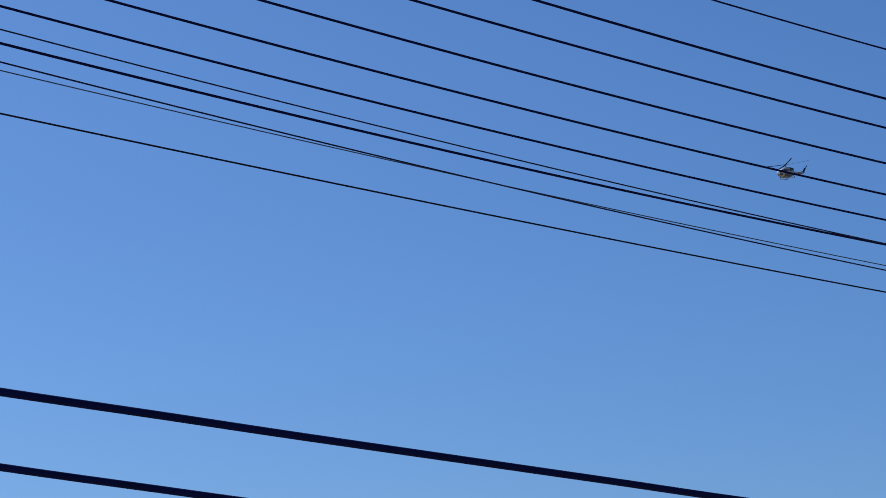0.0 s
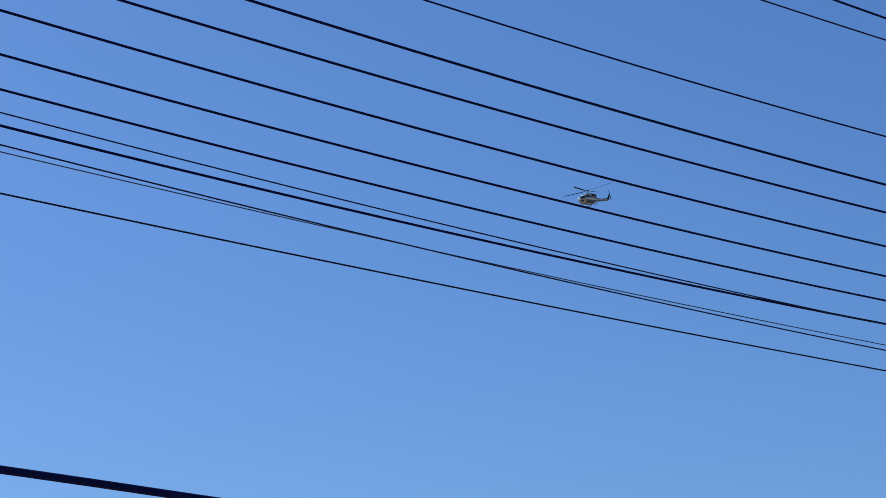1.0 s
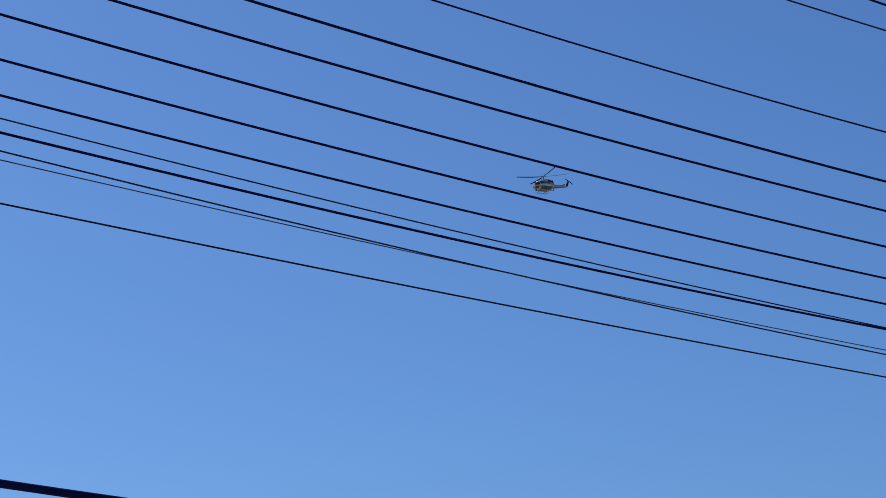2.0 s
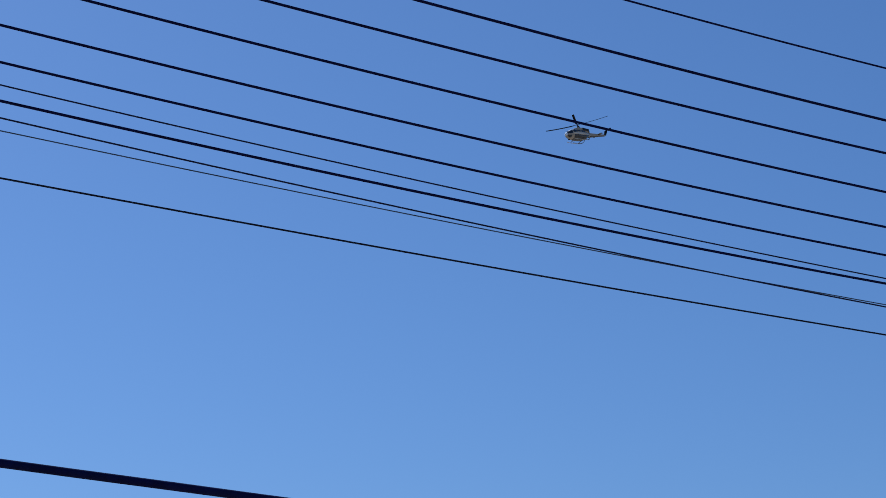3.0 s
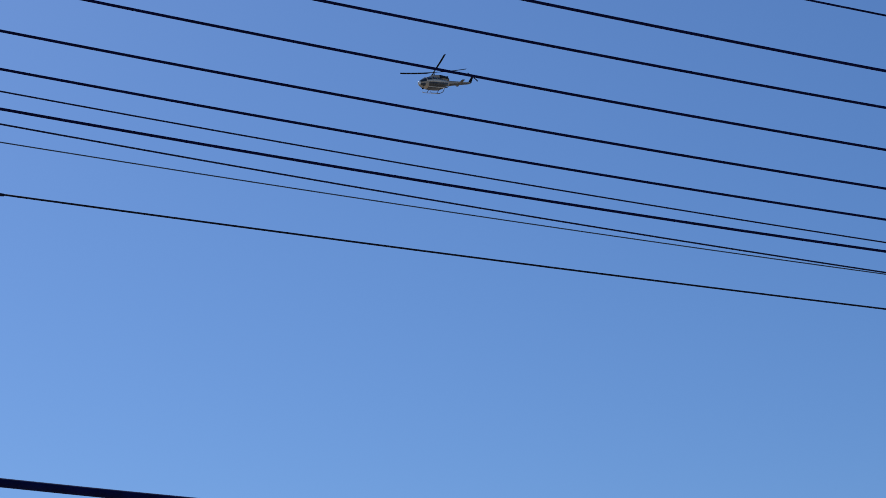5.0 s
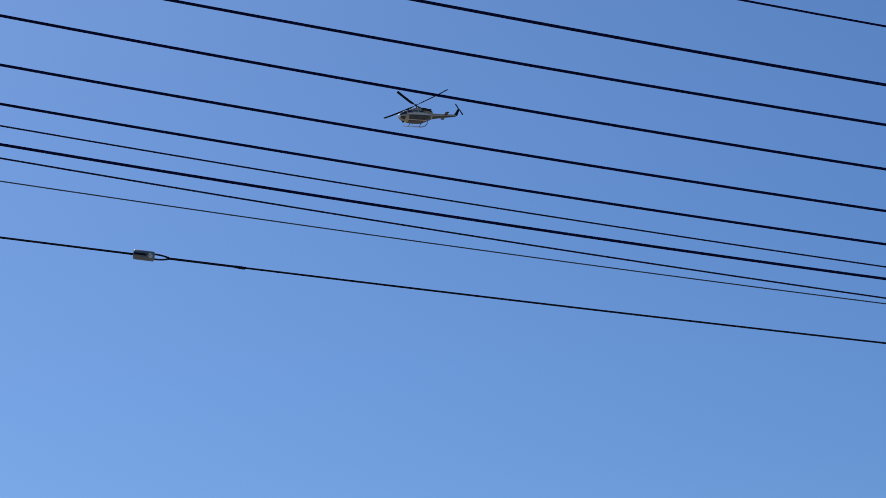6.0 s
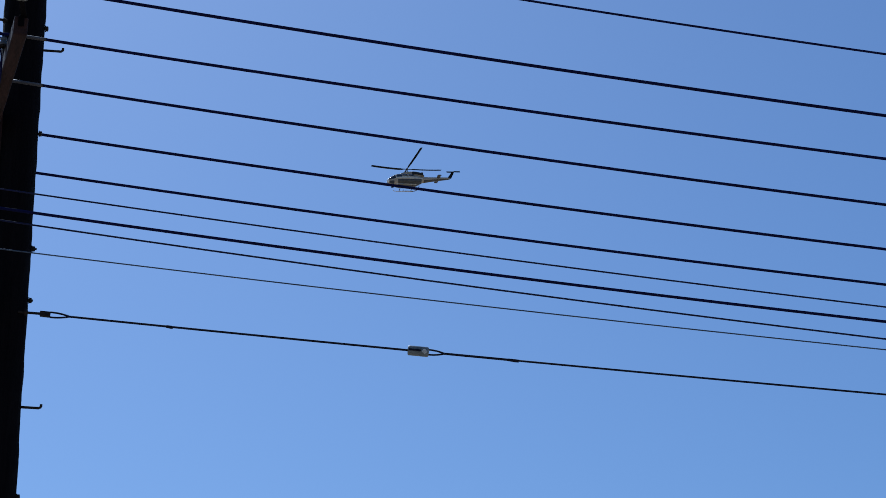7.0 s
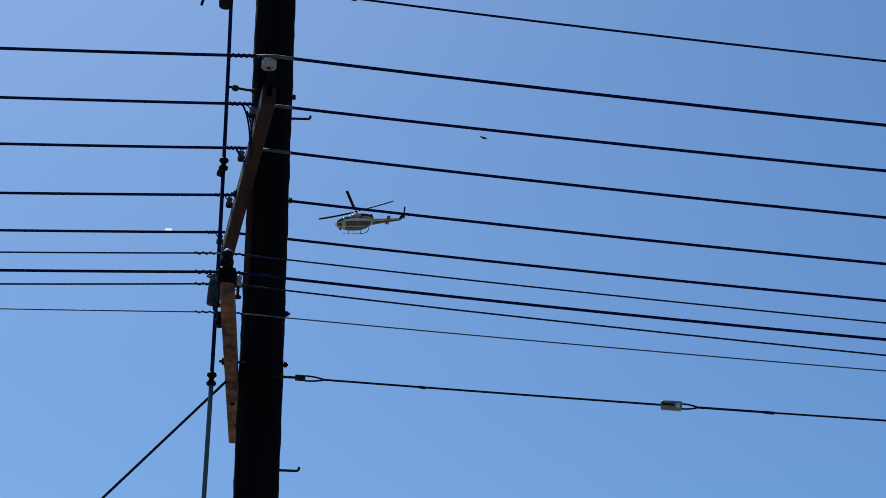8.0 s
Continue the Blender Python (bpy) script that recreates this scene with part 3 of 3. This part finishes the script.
wires = [o for o in bpy.data.objects if o.name.startswith("overhead_wire")]
wires.sort(key=lambda o: o.name)
for i, (ob, row) in enumerate(zip(wires, UPPER + LOWER)):
    x0 = row[1]
    if i < 5:
        a, b, turns = ((0.29, 0.10, 6), (0.24, 0.06, 6), (0.16, 0.06, 4), (0.16, 0.06, 4), (0.16, 0.06, 4))[i]
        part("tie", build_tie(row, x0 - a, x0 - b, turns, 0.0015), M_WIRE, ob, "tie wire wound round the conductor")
    else:
        part("tie", build_tie(row, x0 - 0.21, x0 + 0.09, 7, 0.002), M_COPPER, ob, "tie wire wound round the conductor")
    # Added grey sleeve: the wire's lit look against the pole, put into colour.
    if i < 3:
        a, b = ((-1.36, -1.133), (-1.33, -1.183), (-1.45, -1.242))[i]
        bm = bmesh.new()
        sweep(bm, [(a + (b - a) * k / 4, row[2], wire_z(row, a + (b - a) * k / 4)) for k in range(5)], row[7] / 2 + 0.0008, 10)
        smooth(part("line_guard", bm, M_SLEEVE, ob, "grey sleeve that paints the wire lit where it passes the pole"))
    # hook that ties the wire to its insulator
    if i < 5:
        end = (-1.286, 10.728, 7.53) if i == 0 else (arm_x_upper(row[2]) - 0.058, row[2], row[3] - 0.045)
    else:
        end = (-1.489, 11.08, 6.45) if i == 5 else (arm_x_lower(row[2]) + (-0.066, 0.042, -0.066)[i - 6], row[2], row[3] - 0.045)
    start = Vector((x0 - 0.10 if i < 7 else x0, row[2], wire_z(row, x0 - 0.10 if i < 7 else x0)))
    end = Vector(end)
    bm = bmesh.new()
    sweep(bm, [start, start.lerp(end, 0.35) + Vector((0, -0.012, -0.004)), start.lerp(end, 0.7) + Vector((0, -0.010, -0.008)), end], 0.004, 5)
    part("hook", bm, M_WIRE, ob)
# thin pale sheet on the farthest upper wire, in place of a sun glint
bm = bmesh.new()
row = UPPER[4]
ring = []
for k in range(16):
    a = 2 * math.pi * k / 16
    x = -2.214 + 0.027 * math.copysign(abs(math.cos(a)) ** 0.7, math.cos(a))
    ring.append(bm.verts.new((x, row[2] - 0.006 * math.sin(a), wire_z(row, x) + 0.016 + 0.011 * math.sin(a))))
bm.faces.new(ring)
part("tag", bm, M_GLINT, wires[4], "small thin white sheet standing in for a sun glint on the wire")


def build_jumper(points, r):
    bm = bmesh.new()
    pts = [Vector(p) for p in points]
    out = []
    for a, b, c, d in zip([pts[0]] + pts[:-2], pts[:-1], pts[1:], pts[2:] + [pts[-1]]):
        for k in range(5):
            f = k / 5
            out.append(0.5 * ((2 * b) + (c - a) * f + (2 * a - 5 * b + 4 * c - d) * f * f + (3 * b - a - 3 * c + d) * f ** 3))
    sweep(bm, out + [pts[-1]], r, 6)
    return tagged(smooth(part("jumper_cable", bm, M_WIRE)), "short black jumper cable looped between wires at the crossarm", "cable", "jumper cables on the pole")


build_jumper([(-1.50, 11.35, 7.575), (-1.470, 11.345, 7.50), (-1.455, 11.42, 7.42), (-1.475, 11.62, 7.40), (-1.53, 11.85, 7.44), (-1.60, 11.96, 7.57)], 0.006)
build_jumper([(-1.47, 11.349, 7.53), (-1.445, 11.38, 7.45), (-1.452, 11.50, 7.37), (-1.49, 11.72, 7.36), (-1.545, 11.90, 7.46)], 0.005)
build_jumper([(-1.60, 11.36, 6.455), (-1.63, 11.33, 6.42), (-1.61, 11.30, 6.40)], 0.006)

# ---- crossarm above the view, which carries the high wires ----
build_arm(lambda y: -1.655 - 0.02 * (y - 12.4), 11.25, 13.0, 9.42, 0.095, 0.12, M_ARM, "weathered brown fir crossarm high on the pole", (12.4,))
for row in HIGH[1:]:
    build_pin_insulator(row[1] - 0.36, row[2], row[3] + 0.022, 0.04, 0.085, M_BROWNPORC, "brown porcelain pin insulator on the high crossarm", 9.46)
    bm = bmesh.new()
    sweep(bm, [(row[1] - 0.38, row[2], row[3] + 0.030), (row[1], row[2], row[3])], row[7] / 2, 8)
    tagged(part("wire_tail", bm, M_WIRE), "black wire end tied to the insulator", "wire")


def build_dead_end():
    """Strain insulator string between the high arm and its wire."""
    ob = thing("strain_insulator", along((-1.62, 12.686, 9.30), (-0.920, 12.686, 9.132)), "dark strain insulator string at the end of a high wire", "insulator")
    length = (Vector((-1.62, 12.686, 9.30)) - Vector((-0.920, 12.686, 9.132))).length
    bm = bmesh.new()
    sweep(bm, [(0, 0, 0), (0, 0, length - 0.19)], 0.010, 8)
    part("rod", bm, M_RUST, ob)
    for k in range(3):
        bm = bmesh.new()
        lathe(bm, [(0.014, -0.02), (0.05, -0.012), (0.055, 0.0), (0.03, 0.014), (0.014, 0.02)], 18, pose(0, 0, 0.14 + 0.09 * k))
        smooth(part("disc", bm, M_BROWNPORC, ob))
    bm = bmesh.new()
    block(bm, (0.036, 0.030, 0.10), pose(0, 0, length - 0.15), 0.008, 2)
    block(bm, (0.028, 0.040, 0.05), pose(0, 0, length - 0.035), 0.008, 2)
    sweep(bm, [(0, 0, length - 0.20), (0, 0, length)], 0.011, 8)
    part("clamp", bm, M_RUST, ob, "dark bolted wire clamp")


build_dead_end()


# ---- guy-type wire that ends on the pole, with clamp and strain insulator ----
def strand_z(x):
    d = x + 1.29
    return 6.1605 - 0.0585 * d + 0.00128 * d * d


def build_dead_end_wire():
    y = 12.3
    ob = thing("span_wire", pose(0, 0, 0), "dark steel span wire with grey strain insulator fixed to pole", "wire")
    bm = bmesh.new()
    sweep(bm, [(-1.45, y, strand_z(-1.29) + 0.004), (-1.165, y, strand_z(-1.165))], 0.0085, 8)
    lathe(bm, [(0.022, 0), (0.024, 0.004), (0.024, 0.014), (0.018, 0.018)], 6, along((-1.262, y, strand_z(-1.262)), (0, y, strand_z(-1.262))))
    part("eye_bolt", bm, M_RUST, ob, "rusted eye bolt")
    bm = bmesh.new()
    block(bm, (0.064, 0.030, 0.034), pose(-1.137, y, strand_z(-1.137), 0, 3.4, 0), 0.005, 2)
    part("clamp", bm, M_RUST, ob, "dark wire clamp")
    for x0, x1 in ((-1.106, -0.985), (1.245, 1.350)):
        for s in (1, -1):
            bm = bmesh.new()
            n = 10
            sweep(bm, [(x0 + (x1 - x0) * i / n, y, strand_z(x0 + (x1 - x0) * i / n) + s * 0.0165 * (1 - (i / n) ** 2.2)) for i in range(n + 1)], 0.0058, 6)
            smooth(part("loop_strand", bm, M_STRAND, ob))
    for x0, x1, r in ((-0.985, 1.118, 0.0072), (1.348, 1.82, 0.0080), (1.82, RIGHT_END, 0.0068)):
        bm = bmesh.new()
        n = 12 if x1 < 5 else 80
        sweep(bm, [(x0 + (x1 - x0) * i / n, y, strand_z(x0 + (x1 - x0) * i / n)) for i in range(n + 1)], r, 8)
        smooth(part("strand", bm, M_STRAND, ob))
    for x, l in ((1.80, 0.05), (-0.36, 0.03)):
        bm = bmesh.new()
        sweep(bm, [(x - l, y, strand_z(x - l)), (x, y, strand_z(x) - 0.002), (x + l * 0.4, y, strand_z(x + l * 0.4) - 0.006)], [0.009, 0.011, 0.006], 8)
        part("splice_end", bm, M_STRAND, ob)
    bm = bmesh.new()
    m = along((1.118, y, strand_z(1.118)), (1.248, y, strand_z(1.248)))
    lathe(bm, [(0.010, -0.002), (0.027, 0.0), (0.0315, 0.007), (0.0315, 0.123), (0.027, 0.130), (0.010, 0.132)], 24, m)
    insulator = smooth(part("insulator", bm, M_GREYPOLY, ob, "grey glazed strain insulator"))
    # White bead put where the sun glints on the insulator.
    bm = bmesh.new()
    bmesh.ops.create_uvsphere(bm, u_segments=14, v_segments=8, radius=0.0150, matrix=Matrix.Translation((1.221, y - 0.030, strand_z(1.222) - 0.008)))
    smooth(part("end_ferrule", bm, M_GLINT, insulator, "white translucent bead standing in for a sun glint"))
    bm = bmesh.new()
    block(bm, (0.078, 0.012, 0.013), pose(1.158, y - 0.0285, strand_z(1.158) - 0.004, 0, 3.2, 0), 0.003, 2)
    part("groove_strand", bm, M_STRAND, insulator)


build_dead_end_wire()


# ---- thick telephone cables low on the pole ----
def build_cable(y, z, slope, sag, dia, label):
    ob = thing("telephone_cable", pose(0, 0, 0), label, "cable", "thick cables")
    pts = [(x, yy, zz + 0.004 * noise.noise((x * 0.8, y, z))) for x, yy, zz in wire_points(-1.29, y, z, slope, sag, RIGHT_END, 140)]
    bm = bmesh.new()
    sweep(bm, pts, dia / 2, 12)
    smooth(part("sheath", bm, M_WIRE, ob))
    bm = bmesh.new()
    block(bm, (0.12, 0.09, 0.07), pose(-1.31, y + 0.02, z), 0.012, 2)
    part("clamp", bm, M_RUST, ob, "rusted cable clamp on the pole")


build_cable(12.22, 4.359, -0.0607, 0.00042, 0.055, "thick black telephone cable strung low from the pole")
build_cable(12.22, 4.046, -0.0973, 0.00221, 0.050, "thick black telephone cable strung below another from the pole")


# ---- vertical guy beside the pole and the slanting guy ----
def guy_x(z):
    """The cable hangs a little slack, so that it bows away from its straight line."""
    return -1.661 - 0.0196 * (z - 5.3) + 0.0125 * max(0.0, 1 - ((z - 6.85) / 1.9) ** 2)


def build_vertical_guy():
    y = 12.1
    ob = thing("vertical_guy", pose(0, 0, 0), "dark vertical guy beside the pole with two strain insulators", "guy wire")
    bm = bmesh.new()
    sweep(bm, [(guy_x(z), y, z) for z in (9.3, 8.7, 8.4, 8.1, 7.8, 7.52)], 0.0125, 10)
    smooth(part("upper_strand", bm, M_WIRE, ob))
    bm = bmesh.new()
    sweep(bm, [(guy_x(z), y, z) for z in (7.50, 7.2, 6.9, 6.6, 6.3, 6.06)], 0.0125, 10)
    smooth(part("middle_strand", bm, M_WIRE, ob))
    bm = bmesh.new()
    sweep(bm, [(guy_x(z), y, z) for z in (6.05, 5.8, 5.5, 5.2, 4.95, 3, -0.1)], 0.0145, 12)
    smooth(part("guard", bm, M_GUARD, ob, "faded blue-grey plastic sleeve"))
    for z in (7.533, 6.056):
        bm = bmesh.new()
        lathe(bm, [(0.012, -0.044), (0.022, -0.042), (0.030, -0.034), (0.031, -0.022), (0.020, -0.012), (0.014, 0.0), (0.020, 0.012), (0.031, 0.022), (0.030, 0.034), (0.022, 0.042), (0.012, 0.044)], 18, pose(guy_x(z), y, z, 0, 0, 0))
        smooth(part("strain_insulator", bm, M_BROWNPORC, ob, "dark porcelain strain insulator"))
    bm = bmesh.new()
    lathe(bm, [(0.008, -0.028), (0.020, -0.024), (0.024, -0.006), (0.022, 0.014), (0.012, 0.026)], 14, pose(guy_x(7.475) - 0.017, y, 7.475, 0, 16, 0))
    part("clip", bm, M_RUST, ob)
    bm = bmesh.new()
    sweep(bm, [(-1.715, 12.09, 8.098), (-1.60, 12.26, 8.165), (-1.53, 12.32, 8.19)], 0.009, 8)
    lathe(bm, [(0.012, 0), (0.021, 0.006), (0.021, 0.030), (0.012, 0.036)], 10, along((-1.675, 12.155, 8.122), (-1.60, 12.26, 8.165)))
    lathe(bm, [(0.010, 0), (0.017, 0.004), (0.017, 0.016), (0.010, 0.02)], 10, along((-1.572, 12.294, 8.178), (-1.53, 12.32, 8.19)))
    part("standoff", bm, M_RUST, ob, "rusted standoff bracket")
    bm = bmesh.new()
    lathe(bm, [(0.030, 8.700), (0.043, 8.706), (0.046, 8.75), (0.046, 8.98), (0.03, 9.02)], 18, pose(-1.764, y, 0))
    smooth(part("pothead", bm, M_DARK, ob, "dark cable terminal"))
    bm = bmesh.new()
    sweep(bm, [(-1.925, y, 8.715), (-1.915, y, 8.76), (-1.90, y, 8.86), (-1.84, y, 8.97), (-1.77, y, 9.0)], 0.010, 8)
    part("lead", bm, M_WIRE, ob, "bent black lead")
    bm = bmesh.new()
    block(bm, (0.30, 0.05, 0.03), pose(-1.62, 12.18, 9.0, 0, 0, 48), 0.006, 1)
    part("top_bracket", bm, M_RUST, ob)


build_vertical_guy()
bm = bmesh.new()
sweep(bm, [(-1.603, 12.3, 6.115), (-7.16, 12.3, -0.02)], 0.0088, 8)
tagged(part("guy_wire", bm, M_STRAND), "dark steel guy wire slanting from the pole to the ground", "guy wire")


# ---- bird ----
def wing_mesh(s, k0, k1):
    bm = bmesh.new()
    rows = []
    for k in range(k0, k1 + 1):
        f = k / 8
        y = 0.19 * f
        front = 0.045 + 0.02 * math.sin(math.pi * f * 0.8) - 0.085 * f ** 2.2
        chord = 0.10 * (1 - 0.15 * f) * (1 - f ** 5) + 0.012
        rows.append([bm.verts.new((front - chord * c, s * y, 0.010 * math.sin(math.pi * c) + 0.012 * math.sin(f * 2.6) - (0.004 if c == 1 and k % 2 else 0))) for c in (0, 0.25, 0.5, 0.75, 1)])
    for a, c in zip(rows, rows[1:]):
        for k in range(4):
            bm.faces.new((a[k], a[k + 1], c[k + 1], c[k]))
    sweep(bm, [row[0].co.copy() for row in rows], [0.0075 - 0.0006 * k for k in range(k0, k1 + 1)], 6)
    return bm


def build_bird():
    ob = thing("bird", pose(0, 38, 18), "small dark bird with white wing patches, flying", "bird")
    ob.scale = (0.72, 0.72, 0.72)
    bm = bmesh.new()
    sweep(bm, [(0.125, 0, 0.012), (0.115, 0, 0.012), (0.095, 0, 0.014), (0.072, 0, 0.008), (0.03, 0, -0.002), (-0.03, 0, -0.002), (-0.075, 0, 0.002), (-0.10, 0, 0.004)], [0.002, 0.007, 0.018, 0.020, 0.032, 0.030, 0.016, 0.006], 12)
    smooth(part("body", bm, M_DARKFEATHER, ob))
    bm = fin_mesh([(-0.085, -0.010), (-0.17, -0.032), (-0.178, 0.0), (-0.17, 0.032), (-0.085, 0.010)], 0.006)
    bmesh.ops.transform(bm, matrix=pose(0, 0, 0.004, 90), verts=bm.verts)
    part("tail", bm, M_DARKFEATHER, ob)
    flaps = []
    for s in (1, -1):
        wing = part("wing", wing_mesh(s, 2, 8), M_FEATHER, ob, "white wing", pose(0.01, 0.018 * s, 0.012))
        part("covert", wing_mesh(s, 0, 2), M_DARKFEATHER, wing, "dark inner wing")
        flaps.append(wing)
    return ob, flaps


bird, wings = build_bird()


# ---- what moves ----
def motions():
    # flight: time, hub place
    rows = []
    for t, x, y in FLIGHT:
        rows.append((t, pose(x, y, 159.97, 0, 0, 180 + HEADING) @ pose(0, 0, 0, bank(t), 0, 0) @ pose(0, 0, 0, 0, PITCH, 0)))
    walk(heli, rows)
    spin = []
    for i in range(241):
        t = i / 30
        spin.append((t, pose(0, 0, 0.66, 0, 3, 0) @ pose(0, 0, 0, 0, 0, angle_at(KNOWN, t))))
    walk(main_rotor, spin)
    spin = []
    for i in range(241):
        spin.append((i / 30, pose(-8.72, 0.26, 0.28, 0, angle_at(TAIL_KNOWN, i / 30), 0)))
    walk(tail_rotor, spin)
    # the bird crosses from beyond the view, flapping
    turns = ((0.0, 232, -8, 0), (2.0, 232, -8, 0), (4.0, 232, -8, 0), (6.0, 232, -8, 0), (7.0, 232, -8, 20), (7.3, 232, -8, 50), (7.4, 232, -8, 58), (7.5, 232, -8, 62), (7.6, 228, -8, 60), (7.7, 215, -10, 40), (7.8, 188, -13, -24), (7.9, 186, -14, -27), (8.0, 186, -14, -27))
    walk(bird, [(t, pose(*bird_place(t), 0, 0, way) @ pose(0, 0, 0, 0, climb, 0) @ pose(0, 0, 0, roll, 0, 0)) for t, way, climb, roll in turns])
    for s, wing in zip((1, -1), wings):
        walk(wing, [(i / 30, pose(0.01, 0.018 * s, 0.012, s * (2 + 17 * min(1.0, max(0.0, (7.85 - i / 30) / 0.15)) * math.cos(2 * math.pi * (i / 30 - 7.5) * 4.55)), 0, 0)) for i in range(241)])


HEADING, PITCH = 9.0, 6.2


def bank(t):
    """Degrees of lean into the slow turn, growing as it goes."""
    return 2.0 + 6.0 * min(1.0, max(0.0, (t - 0.8) / 5.0))


# hub places: level, a little over a hundred knots
FLIGHT = (
    (0, 391.5, 394.2), (0.5, 363.7, 388.5), (1, 338.2, 384.6), (1.2, 326.6, 382.4), (2.3, 270.7, 373.2),
    (2.5, 258.5, 369.2), (3, 233.6, 365.5), (3.5, 210.1, 361.7), (4, 184.4, 358.3), (4.2, 174.3, 357.8),
    (5.3, 118.9, 351.0), (5.5, 108.5, 350.5), (6, 82.9, 348.3), (6.3, 67.6, 347.2), (6.5, 58.6, 346.6),
    (7, 30.7, 344.9), (7.1, 26.9, 344.7), (7.2, 20.6, 344.5), (7.5, 4.1, 343.8), (7.7, -5.5, 343.4),
    (8, -23.2, 342.6),
)
# blade angle, known up to a quarter turn
PHASES = ((0, 51), (0.5, 25), (1, 12), (1.2, 43.5), (2.5, 54), (3, 42), (3.5, 18), (4, 36), (5.5, 57), (6, 39), (6.3, 83), (6.5, 49.5), (7, 9), (7.1, 45), (7.2, 40), (7.3, 53), (7.4, 68), (7.5, 85.5), (7.6, 10), (7.7, 49), (7.8, 38), (7.9, 52), (8, 70.5))


# tail blade angle, known up to half a turn
TAIL_PHASES = ((0, 40), (5.5, 75), (6, 113), (6.5, 122), (7, 0), (7.5, 42), (8, 78))


def unwound(phases, period, speed):
    """The angle at each known time, unwound at about the given degrees a second."""
    known = [phases[0]]
    for t, a in phases[1:]:
        t0, a0 = known[-1]
        guess = a0 + speed * (t - t0)
        known.append((t, guess + (a - guess + period / 2) % period - period / 2))
    return known


KNOWN = unwound(PHASES, 90, 1944)
TAIL_KNOWN = unwound(TAIL_PHASES, 180, -1200)


def angle_at(known, t):
    for (t0, a0), (t1, a1) in zip(known, known[1:]):
        if t <= t1 + 1e-6:
            return a0 + (a1 - a0) * (t - t0) / (t1 - t0)
    return known[-1][1]


def bird_place(t):
    """In from beyond the view, flapping, then a climbing glide."""
    known = ((7.3, 11.28, 18.26), (7.4, 9.98, 18.07), (7.5, 8.47, 18.29), (7.6, 6.85, 18.79), (7.7, 5.69, 19.16), (7.8, 3.42, 20.07), (7.9, 1.69, 20.59), (8.0, -0.06, 20.95))
    if t < 7.3:
        return 11.28 + 13.4 * (7.3 - t), 38.0, 18.26 - 0.2 * (7.3 - t)
    for (t0, x0, z0), (t1, x1, z1) in zip(known, known[1:]):
        if t <= t1 + 1e-6:
            f = (t - t0) / (t1 - t0)
            return x0 + (x1 - x0) * f, 38.0, z0 + (z1 - z0) * f


motions()
